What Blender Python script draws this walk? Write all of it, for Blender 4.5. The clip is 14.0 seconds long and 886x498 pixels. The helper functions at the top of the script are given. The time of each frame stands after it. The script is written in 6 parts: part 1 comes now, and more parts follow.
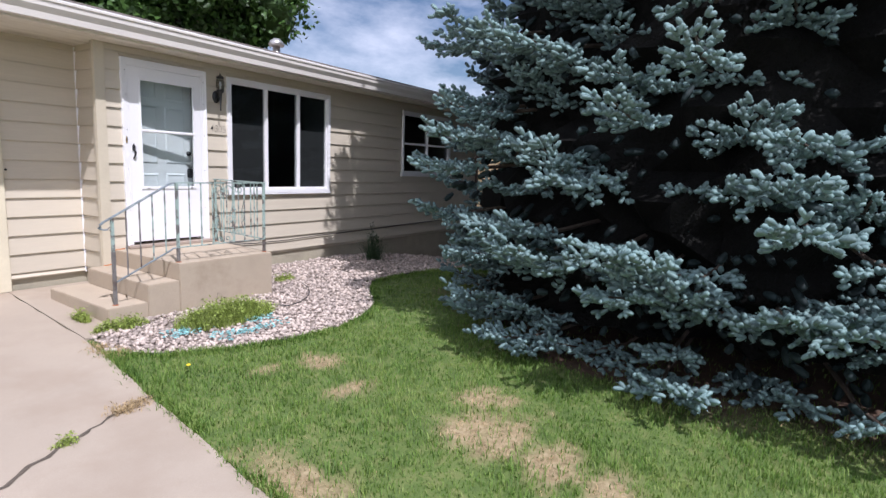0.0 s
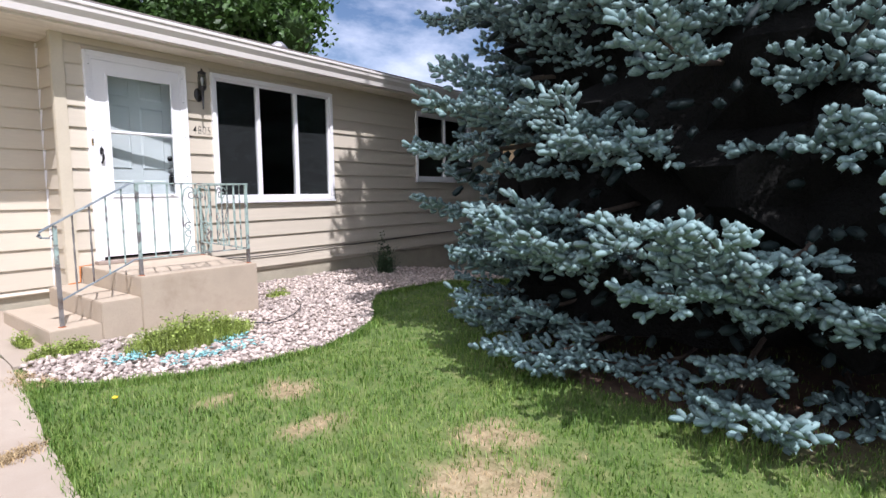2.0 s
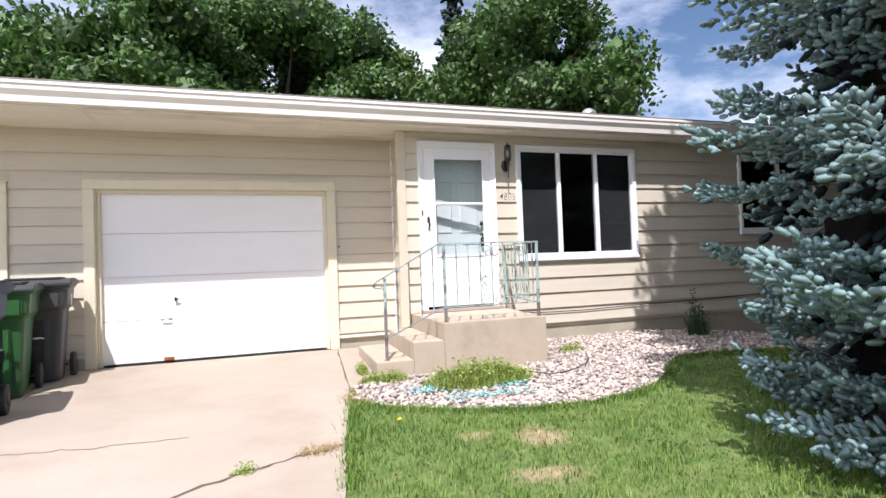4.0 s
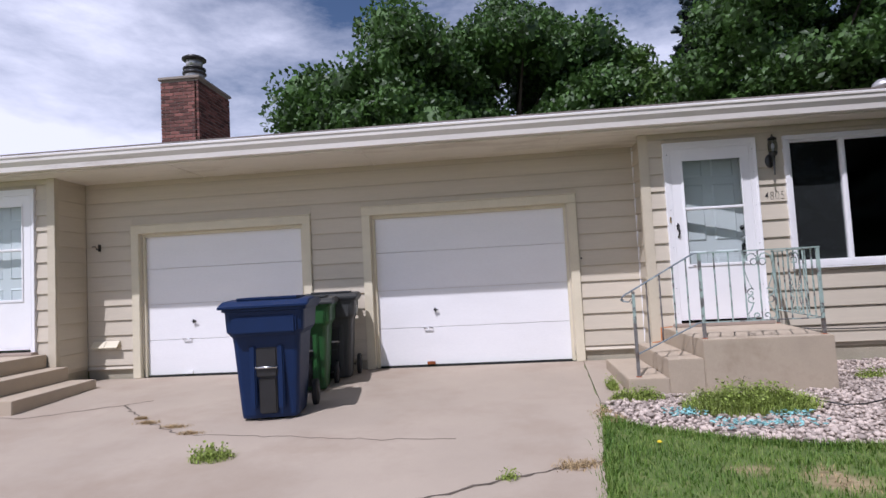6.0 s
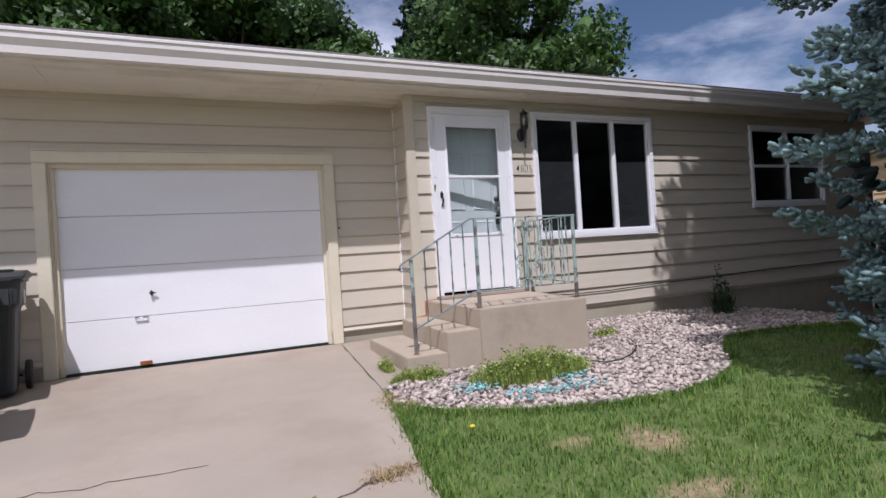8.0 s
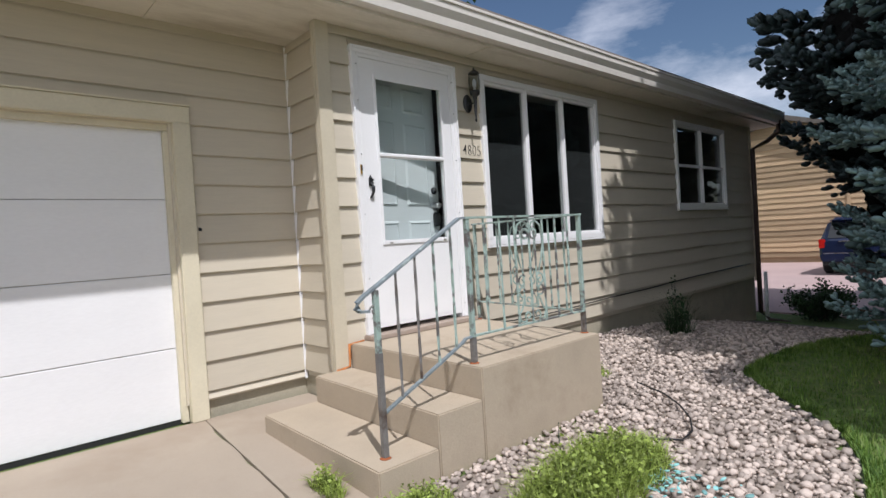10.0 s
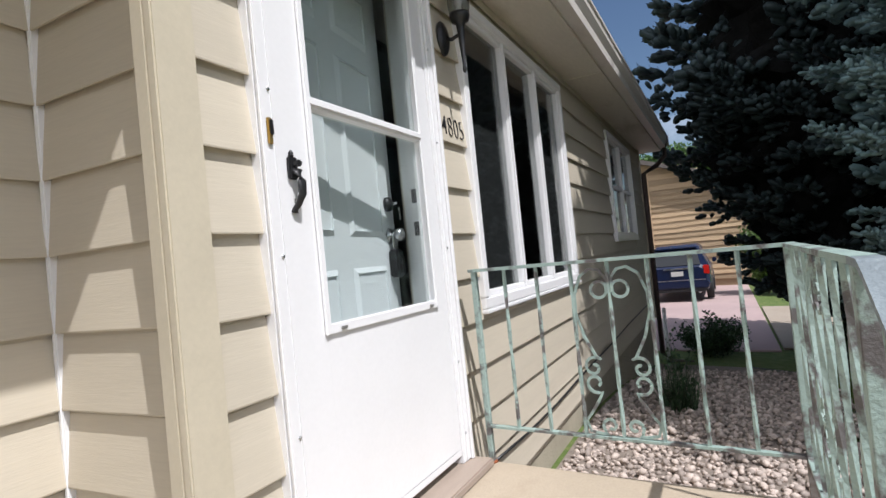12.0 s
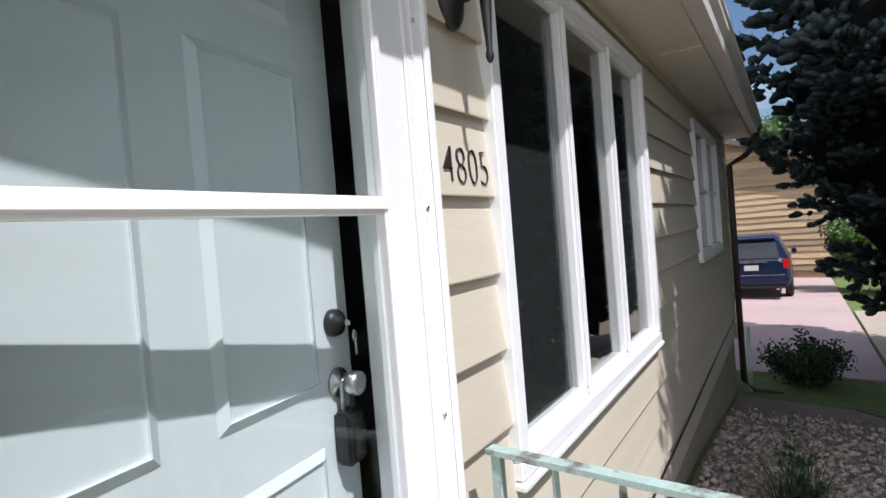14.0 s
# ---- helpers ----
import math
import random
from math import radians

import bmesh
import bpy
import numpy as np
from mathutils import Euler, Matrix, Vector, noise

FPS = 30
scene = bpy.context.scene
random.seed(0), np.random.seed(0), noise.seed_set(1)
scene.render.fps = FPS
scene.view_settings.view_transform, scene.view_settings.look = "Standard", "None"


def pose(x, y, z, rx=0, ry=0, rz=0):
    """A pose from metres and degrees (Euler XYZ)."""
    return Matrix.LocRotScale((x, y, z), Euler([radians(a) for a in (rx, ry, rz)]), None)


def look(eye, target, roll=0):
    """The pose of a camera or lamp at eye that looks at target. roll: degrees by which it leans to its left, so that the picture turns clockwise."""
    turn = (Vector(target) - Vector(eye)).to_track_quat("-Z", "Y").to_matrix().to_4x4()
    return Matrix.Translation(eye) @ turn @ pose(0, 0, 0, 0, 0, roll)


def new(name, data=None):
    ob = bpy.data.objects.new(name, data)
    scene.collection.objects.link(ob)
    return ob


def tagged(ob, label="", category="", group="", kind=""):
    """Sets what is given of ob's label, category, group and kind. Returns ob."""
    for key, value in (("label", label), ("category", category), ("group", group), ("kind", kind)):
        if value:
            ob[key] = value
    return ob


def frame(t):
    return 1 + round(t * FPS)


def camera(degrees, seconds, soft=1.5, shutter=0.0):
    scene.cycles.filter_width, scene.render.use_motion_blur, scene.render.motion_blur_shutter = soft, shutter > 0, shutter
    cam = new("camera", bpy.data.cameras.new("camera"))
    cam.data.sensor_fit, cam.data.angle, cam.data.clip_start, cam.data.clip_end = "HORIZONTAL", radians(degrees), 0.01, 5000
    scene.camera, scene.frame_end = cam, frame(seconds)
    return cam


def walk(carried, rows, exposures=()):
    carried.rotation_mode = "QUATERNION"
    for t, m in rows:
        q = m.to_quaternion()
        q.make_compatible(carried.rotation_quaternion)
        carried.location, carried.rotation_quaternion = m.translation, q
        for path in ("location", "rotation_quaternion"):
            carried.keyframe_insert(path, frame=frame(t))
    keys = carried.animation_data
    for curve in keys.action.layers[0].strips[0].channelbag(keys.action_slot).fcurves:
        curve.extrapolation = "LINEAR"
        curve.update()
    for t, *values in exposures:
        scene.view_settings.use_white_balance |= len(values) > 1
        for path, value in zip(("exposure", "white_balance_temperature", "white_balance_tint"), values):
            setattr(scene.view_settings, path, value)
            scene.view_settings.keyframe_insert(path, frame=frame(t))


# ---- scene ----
cam = camera(77.4, 14.0)
PATH = [
    (0, (-3.405, -6.666, 1.499), (-1.742, -5.592, 1.217), 2.1),
    (0.5, (-3.405, -6.665, 1.493), (-1.736, -5.598, 1.219), 2.0),
    (1, (-3.2, -6.503, 1.479), (-1.538, -5.422, 1.219), 2.2),
    (1.5, (-2.829, -6.465, 1.376), (-1.2, -5.329, 1.135), 1.3),
    (2, (-2.436, -6.382, 1.171), (-0.843, -5.19, 0.966), -0.5),
    (2.5, (-2.232, -6.313, 1.093), (-0.708, -5.025, 0.965), -1.0),
    (3, (-2.096, -6.178, 1.061), (-0.708, -4.739, 1.01), -0.9),
    (3.5, (-2.086, -6.511, 1.108), (-1.027, -4.815, 1.098), -1.3),
    (4, (-2.004, -6.763, 1.058), (-1.357, -4.871, 1.112), -2.1),
    (4.2, (-1.877, -6.962, 1.07), (-1.44, -5.012, 1.143), -1.5),
    (6.3, (-2.134, -6.753, 1.135), (-2.308, -4.764, 1.265), -3.0),
    (6.5, (-2.022, -6.537, 1.071), (-2.112, -4.544, 1.211), -3.3),
    (7, (-2.172, -6.306, 1.11), (-1.956, -4.319, 1.194), -2.9),
    (7.5, (-2.39, -5.937, 1.081), (-1.822, -4.02, 1.113), -2.3),
    (8, (-2.451, -5.787, 0.992), (-1.643, -3.958, 0.999), -3.6),
    (8.2, (-2.443, -5.67, 0.951), (-1.577, -3.867, 0.962), -3.9),
    (10.3, (-2.264, -3.054, 1.206), (-0.83, -1.661, 1.155), -3.5),
    (10.5, (-2.206, -2.792, 1.235), (-0.716, -1.46, 1.174), -3.5),
    (11, (-1.907, -2.114, 1.271), (-0.297, -0.929, 1.216), -3.8),
    (11.5, (-1.494, -1.588, 1.288), (0.193, -0.515, 1.271), -4.7),
    (12, (-1.072, -1.08, 1.326), (0.713, -0.178, 1.37), -5.7),
    (12.5, (-0.599, -0.724, 1.352), (1.24, 0.045, 1.516), -7.1),
    (13, (-0.27, -0.529, 1.549), (1.613, 0.13, 1.686), -5.1),
    (13.5, (-0.118, -0.518, 1.717), (1.746, 0.206, 1.771), -4.5),
    (14, (0.032, -0.696, 1.765), (1.724, 0.369, 1.72), -4.7),
]
EXPOSURES = [
    (0.0, 0.02, 5790, 21), (1.0, 0.09, 5820, 21), (2.0, 0.33, 5840, 21), (3.0, 0.63, 5990, 20), (3.6, 0.66, 5990, 19), (4.2, 0.37, 5990, 19), (5.2, -0.03, 5840, 21),
    (6.3, -0.45, 5690, 23), (7.0, -0.45, 5720, 23), (8.2, -0.40, 5760, 22), (10.3, -0.28, 5990, 14), (11.5, -0.13, 6020, 14), (12.5, -0.03, 5990, 14), (14.0, 0.17, 5920, 15),
]
walk(cam, [(t, look(eye, target, roll)) for t, eye, target, roll in PATH], EXPOSURES)


# ---- world, sun, exposure ----
SUN_DIR = Vector((0.42, 1.0, -1.74)).normalized()
sun_data = bpy.data.lights.new("sun", "SUN")
sun_data.energy, sun_data.angle, sun_data.color = 5.0, radians(0.6), (1.0, 0.96, 0.90)
sun = new("sun", sun_data)
sun.matrix_world = Matrix.Translation((-10, -20, 30)) @ SUN_DIR.to_track_quat("-Z", "Y").to_matrix().to_4x4()

world = bpy.data.worlds.new("sky")
scene.world = world
world.use_nodes = True
wt = world.node_tree
wt.nodes.clear()
w_out = wt.nodes.new("ShaderNodeOutputWorld")
w_bg = wt.nodes.new("ShaderNodeBackground")
w_sky = wt.nodes.new("ShaderNodeTexSky")
w_sky.sky_type, w_sky.sun_disc = "NISHITA", False
w_sky.sun_elevation = math.asin(-SUN_DIR.z)
w_sky.sun_rotation = math.atan2(-SUN_DIR.x, -SUN_DIR.y)
w_sky.air_density, w_sky.dust_density, w_sky.ozone_density = 1.2, 0.3, 3.0
w_co = wt.nodes.new("ShaderNodeTexCoord")
w_map = wt.nodes.new("ShaderNodeMapping")
w_map.inputs["Scale"].default_value = (1.0, 1.0, 2.6)
w_map.inputs["Location"].default_value = (3.1, 0.4, 0.0)
w_no = wt.nodes.new("ShaderNodeTexNoise")
w_no.inputs["Scale"].default_value, w_no.inputs["Detail"].default_value, w_no.inputs["Roughness"].default_value = 1.5, 9, 0.6
w_no.inputs["Distortion"].default_value = 0.15
w_ramp = wt.nodes.new("ShaderNodeValToRGB")
w_ramp.color_ramp.elements[0].position, w_ramp.color_ramp.elements[1].position = 0.37, 0.62
w_mix = wt.nodes.new("ShaderNodeMix")
w_mix.data_type = "RGBA"
w_mix.inputs["B"].default_value = (15.0, 15.2, 15.8, 1)
wt.links.new(w_co.outputs["Generated"], w_map.inputs["Vector"])
wt.links.new(w_map.outputs["Vector"], w_no.inputs["Vector"])
w_sep = wt.nodes.new("ShaderNodeSeparateXYZ")
w_west = wt.nodes.new("ShaderNodeMath")
w_west.operation = "MULTIPLY_ADD"
w_west.inputs[1].default_value = -0.14
wt.links.new(w_co.outputs["Generated"], w_sep.inputs["Vector"])
wt.links.new(w_sep.outputs["X"], w_west.inputs[0])
wt.links.new(w_no.outputs["Fac"], w_west.inputs[2])
wt.links.new(w_west.outputs[0], w_ramp.inputs["Fac"])
wt.links.new(w_ramp.outputs["Color"], w_mix.inputs["Factor"])
wt.links.new(w_sky.outputs["Color"], w_mix.inputs["A"])
wt.links.new(w_mix.outputs["Result"], w_bg.inputs["Color"])
wt.links.new(w_bg.outputs["Background"], w_out.inputs["Surface"])
w_bg.inputs["Strength"].default_value = 0.08


# ---- materials ----
def material(name, base, rough=0.6, vary=0.12, scale=6.0, fine=80.0, bump=0.15, stain=None, stain_at=(0.55, 0.75), stain_scale=1.2,
             metal=0.0, island=0.0, per_object=0.0, stretch=(1, 1, 1), spec=0.5, bump_scale=0.01, sheen=0.0, trans=0.0, rough_vary=0.15):
    """A procedural surface: base colour varied at two scales, optional stains of another colour, uneven gloss and fine relief."""
    m = bpy.data.materials.new(name)
    m.use_nodes = True
    nt = m.node_tree
    n, link = nt.nodes, nt.links.new
    b = n["Principled BSDF"]
    co = n.new("ShaderNodeTexCoord")
    mp = n.new("ShaderNodeMapping")
    mp.inputs["Scale"].default_value = stretch
    link(co.outputs["Object"], mp.inputs["Vector"])

    def tex(s, detail=5, rgh=0.6):
        t = n.new("ShaderNodeTexNoise")
        t.inputs["Scale"].default_value, t.inputs["Detail"].default_value, t.inputs["Roughness"].default_value = s, detail, rgh
        link(mp.outputs["Vector"], t.inputs["Vector"])
        return t.outputs["Fac"]

    def math_node(op, a, c):
        k = n.new("ShaderNodeMath")
        k.operation = op
        for i, v in enumerate((a, c)):
            if isinstance(v, (int, float)):
                k.inputs[i].default_value = v
            else:
                link(v, k.inputs[i])
        return k.outputs[0]

    big, small = tex(scale), tex(fine, 3)
    amount = math_node("ADD", math_node("MULTIPLY", big, 0.62), math_node("MULTIPLY", small, 0.38))
    if island:
        geo = n.new("ShaderNodeNewGeometry")
        amount = math_node("ADD", amount, math_node("MULTIPLY", math_node("SUBTRACT", geo.outputs["Random Per Island"], 0.5), island))
    if per_object:
        info = n.new("ShaderNodeObjectInfo")
        amount = math_node("ADD", amount, math_node("MULTIPLY", math_node("SUBTRACT", info.outputs["Random"], 0.5), per_object))
    ramp = n.new("ShaderNodeValToRGB")
    lo, hi = [max(0, c * (1 - 2.2 * vary)) for c in base], [min(1, c * (1 + 2.2 * vary)) for c in base]
    e = ramp.color_ramp.elements
    e[0].position, e[1].position = 0.2, 0.8
    e[0].color, e[1].color = (*lo, 1), (*hi, 1)
    link(amount, ramp.inputs["Fac"])
    colour = ramp.outputs["Color"]
    if stain:
        sr = n.new("ShaderNodeValToRGB")
        sr.color_ramp.elements[0].position, sr.color_ramp.elements[1].position = stain_at
        link(tex(stain_scale, 8, 0.65), sr.inputs["Fac"])
        mix = n.new("ShaderNodeMix")
        mix.data_type = "RGBA"
        mix.inputs["B"].default_value = (*stain, 1)
        link(colour, mix.inputs["A"])
        link(sr.outputs["Color"], mix.inputs["Factor"])
        colour = mix.outputs["Result"]
    link(colour, b.inputs["Base Color"])
    link(math_node("ADD", math_node("MULTIPLY", big, rough_vary), rough - rough_vary / 2), b.inputs["Roughness"])
    b.inputs["Metallic"].default_value = metal
    b.inputs["Specular IOR Level"].default_value = spec
    if bump:
        bp = n.new("ShaderNodeBump")
        bp.inputs["Strength"].default_value, bp.inputs["Distance"].default_value = bump, bump_scale
        link(small, bp.inputs["Height"])
        link(bp.outputs["Normal"], b.inputs["Normal"])
    if trans:
        tr = n.new("ShaderNodeBsdfTranslucent")
        link(colour, tr.inputs["Color"])
        ms = n.new("ShaderNodeMixShader")
        ms.inputs["Fac"].default_value = trans
        link(b.outputs["BSDF"], ms.inputs[1])
        link(tr.outputs["BSDF"], ms.inputs[2])
        link(ms.outputs["Shader"], n["Material Output"].inputs["Surface"])
    return m


def glass_material(name, tint=(0.9, 0.93, 0.92), clear=0.9, rough=0.02):
    """A thin window pane: see-through with a Fresnel gloss."""
    m = bpy.data.materials.new(name)
    m.use_nodes = True
    nt = m.node_tree
    nt.nodes.remove(nt.nodes["Principled BSDF"])
    tr, gl, mx, lw, pw, ma = (nt.nodes.new(k) for k in ("ShaderNodeBsdfTransparent", "ShaderNodeBsdfGlossy", "ShaderNodeMixShader", "ShaderNodeLayerWeight", "ShaderNodeMath", "ShaderNodeMath"))
    tr.inputs["Color"].default_value = (*[c * clear for c in tint], 1)
    gl.inputs["Roughness"].default_value = rough
    pw.operation, ma.operation = "POWER", "MULTIPLY_ADD"
    pw.inputs[1].default_value = 5.0
    ma.inputs[1].default_value, ma.inputs[2].default_value = 0.95, 0.045
    nt.links.new(lw.outputs["Facing"], pw.inputs[0])
    nt.links.new(pw.outputs[0], ma.inputs[0])
    nt.links.new(ma.outputs[0], mx.inputs["Fac"])
    nt.links.new(tr.outputs["BSDF"], mx.inputs[1])
    nt.links.new(gl.outputs["BSDF"], mx.inputs[2])
    nt.links.new(mx.outputs["Shader"], nt.nodes["Material Output"].inputs["Surface"])
    return m


SIDING = material("tan_siding_paint", (0.575, 0.515, 0.405), 0.55, 0.05, 2.5, 30, 0.15, stretch=(0.4, 1, 7), per_object=0.3, bump_scale=0.004)
TRIM_TAN = material("tan_trim_paint", (0.57, 0.51, 0.385), 0.5, 0.05, 3, 60, 0.08, bump_scale=0.004)
CREAM = material("cream_trim_paint", (0.68, 0.62, 0.46), 0.5, 0.06, 3, 60, 0.08, bump_scale=0.004)
WHITE = material("white_paint", (0.84, 0.835, 0.83), 0.38, 0.025, 2, 60, 0.05, bump_scale=0.003)
VINYL = material("white_vinyl", (0.84, 0.835, 0.83), 0.35, 0.02, 3, 90, 0.03, bump_scale=0.002)
GARAGE_WHITE = material("garage_white_paint", (0.84, 0.835, 0.83), 0.45, 0.035, 1.1, 40, 0.08, stain=(0.66, 0.64, 0.60), stain_at=(0.66, 0.85), stretch=(0.6, 1, 2), bump_scale=0.003)
MINT_DOOR = material("pale_door_paint", (0.77, 0.80, 0.81), 0.4, 0.02, 2, 60, 0.04, bump_scale=0.002)
SOFFIT = material("soffit_paint", (0.70, 0.655, 0.56), 0.6, 0.07, 1.2, 25, 0.05, stain=(0.36, 0.31, 0.23), stain_at=(0.52, 0.78), stretch=(0.5, 2.0, 1))
GUTTER = material("gutter_enamel", (0.72, 0.68, 0.62), 0.4, 0.06, 1.5, 40, 0.04, stain=(0.42, 0.37, 0.32), stain_at=(0.6, 0.8), stretch=(0.5, 1, 3))
BROWN = material("brown_enamel", (0.075, 0.05, 0.042), 0.45, 0.1, 3, 60, 0.04)
FOUND = material("foundation_block", (0.40, 0.36, 0.27), 0.85, 0.1, 4, 60, 0.35, stain=(0.28, 0.26, 0.2), stain_at=(0.55, 0.75))
PORCH = material("porch_concrete", (0.44, 0.365, 0.27), 0.85, 0.10, 2.2, 120, 0.35, stain=(0.30, 0.235, 0.165), stain_at=(0.52, 0.78), stain_scale=2.2, bump_scale=0.006)
DRIVE = material("driveway_concrete", (0.38, 0.318, 0.247), 0.9, 0.08, 0.9, 140, 0.3, stain=(0.31, 0.245, 0.182), stain_at=(0.48, 0.72), stain_scale=0.7, bump_scale=0.005)
PINK_DRIVE = material("pink_concrete", (0.42, 0.31, 0.29), 0.9, 0.09, 0.6, 60, 0.3, stain=(0.33, 0.26, 0.24))
STREET = material("asphalt", (0.06, 0.06, 0.06), 0.9, 0.15, 1, 150, 0.3)
CRACK = material("crack_dirt", (0.10, 0.08, 0.06), 0.95, 0.2, 9, 60, 0.4)
RUST = material("rust", (0.30, 0.09, 0.03), 0.9, 0.25, 20, 150, 0.5)
ORANGE_FOAM = material("rusty_caulk", (0.50, 0.19, 0.06), 0.9, 0.22, 25, 120, 0.8)
IRON = material("worn_iron", (0.20, 0.19, 0.18), 0.55, 0.2, 14, 120, 0.25, stain=(0.10, 0.07, 0.055), stain_at=(0.5, 0.6), stain_scale=6, metal=0.2)
MINT_IRON = material("chipped_mint_paint", (0.33, 0.43, 0.385), 0.5, 0.14, 12, 110, 0.25, stain=(0.13, 0.12, 0.115), stain_at=(0.50, 0.58), stain_scale=9)
RAIL_GREY = material("worn_rail_paint", (0.20, 0.235, 0.25), 0.5, 0.2, 10, 110, 0.3, stain=(0.40, 0.47, 0.45), stain_at=(0.58, 0.66), stain_scale=14)
BLACK = material("black_metal", (0.018, 0.018, 0.019), 0.4, 0.15, 15, 120, 0.1)
CHROME = material("satin_nickel", (0.6, 0.6, 0.6), 0.28, 0.04, 20, 150, 0.02, metal=1.0)
BRASS = material("brass", (0.66, 0.47, 0.17), 0.35, 0.08, 20, 150, 0.04, metal=0.8)
ALU = material("aluminium_cap", (0.55, 0.53, 0.5), 0.4, 0.08, 20, 150, 0.05, metal=0.8)
SILL_WOOD = material("threshold_wood", (0.36, 0.29, 0.235), 0.7, 0.1, 6, 90, 0.2, stretch=(0.3, 3, 3))
# room tones kept dark to stand for the lack of light indoors
UNLIT_ROOM = material("unlit_room_tone", (0.16, 0.15, 0.14), 0.9, 0.05, 2, 40, 0.02)
UNLIT_FLOOR = material("unlit_room_carpet", (0.14, 0.12, 0.10), 0.95, 0.1, 4, 90, 0.2)
GLASS = glass_material("window_glass", clear=0.8)
STORM_GLASS = glass_material("storm_glass", clear=0.97)
SCREEN = material("insect_screen", (0.035, 0.037, 0.038), 0.8, 0.05, 20, 300, 0.1)
SHINGLE = material("roof_shingle", (0.16, 0.14, 0.125), 0.95, 0.2, 3, 60, 0.5, per_object=0.4)
BIN_BLUE = material("blue_bin_plastic", (0.003, 0.018, 0.070), 0.5, 0.1, 5, 160, 0.12, stain=(0.012, 0.04, 0.11), stain_at=(0.66, 0.8), stain_scale=5, spec=0.3)
BIN_GREEN = material("green_bin_plastic", (0.02, 0.095, 0.022), 0.45, 0.1, 5, 160, 0.12, stain=(0.06, 0.15, 0.06), stain_at=(0.62, 0.8), stain_scale=4)
BIN_GREY = material("grey_bin_plastic", (0.045, 0.047, 0.046), 0.5, 0.1, 5, 160, 0.12, stain=(0.09, 0.09, 0.085), stain_at=(0.62, 0.8), stain_scale=4)
RUBBER = material("rubber", (0.02, 0.02, 0.02), 0.75, 0.1, 9, 90, 0.2)
PAPER = material("paper_label", (0.6, 0.6, 0.57), 0.7, 0.05, 9, 90, 0.05)
BRICK = material("chimney_brick", (0.17, 0.07, 0.055), 0.9, 0.25, 8, 80, 0.5, per_object=0.7, stain=(0.35, 0.28, 0.22), stain_at=(0.66, 0.72), stain_scale=5)
MORTAR = material("mortar", (0.30, 0.26, 0.22), 0.95, 0.12, 9, 80, 0.4)
ROCK = material("river_rock", (0.46, 0.385, 0.33), 0.75, 0.13, 9, 90, 0.3, island=1.4, per_object=1.4)
TEAL_ROCK = material("teal_painted_rock", (0.22, 0.45, 0.44), 0.7, 0.14, 9, 90, 0.3, island=1.2)
BARK = material("bark", (0.10, 0.075, 0.055), 0.95, 0.25, 9, 60, 0.8, stretch=(3, 3, 0.6), bump_scale=0.03)
NEEDLE = material("blue_spruce_needles", (0.155, 0.235, 0.228), 0.55, 0.2, 1.2, 20, 0.0, island=0.45, spec=0.35)
# dark needles, lowered further to put a tree's shaded side into the colour
NEEDLE_DARK_SHADED = material("dark_shaded_spruce_needles", (0.032, 0.050, 0.050), 0.55, 0.18, 1.2, 20, 0.0, island=0.5, spec=0.3)
# older needles, darkened further to hold the shade within the boughs
NEEDLE_OLD_SHADED = material("shaded_old_spruce_needles", (0.018, 0.030, 0.030), 0.65, 0.2, 1.2, 20, 0.0, island=0.5, spec=0.2)
# near-black, to colour in the deep shade inside the spruces
SHADE_CORE = material("spruce_shade_core", (0.010, 0.010, 0.009), 0.95, 0.3, 4, 40, 0.8, spec=0.1, bump_scale=0.05)
LEAF = material("green_leaves", (0.062, 0.125, 0.026), 0.5, 0.22, 0.5, 8, 0.0, island=0.9, trans=0.3)
LEAF_LIGHT = material("bright_leaves", (0.085, 0.15, 0.03), 0.5, 0.2, 0.5, 8, 0.0, island=0.9, trans=0.3)
WEED = material("weed_leaves", (0.28, 0.355, 0.075), 0.6, 0.2, 3, 30, 0.0, island=0.8, trans=0.3)
BUSH = material("dark_shrub_leaves", (0.035, 0.075, 0.028), 0.5, 0.2, 3, 30, 0.0, island=0.8, trans=0.2)
STRAW = material("dry_grass", (0.42, 0.31, 0.16), 0.8, 0.15, 3, 30, 0.0, island=0.8, trans=0.2)
CEDAR = material("rough_cedar", (0.44, 0.315, 0.19), 0.85, 0.14, 3, 50, 0.4, stretch=(0.4, 0.4, 5), per_object=0.8)
CAR_BLUE = material("blue_car_paint", (0.006, 0.014, 0.05), 0.22, 0.06, 3, 90, 0.0, spec=0.7)
CAR_GLASS = material("car_glass", (0.012, 0.014, 0.016), 0.06, 0.05, 3, 90, 0.0, spec=0.7)
BED_GRIT = material("bed_grit", (0.24, 0.20, 0.165), 0.95, 0.25, 9, 60, 0.6, bump_scale=0.02)
RED_LENS = material("red_lens", (0.5, 0.015, 0.01), 0.2, 0.1, 9, 90, 0.0)


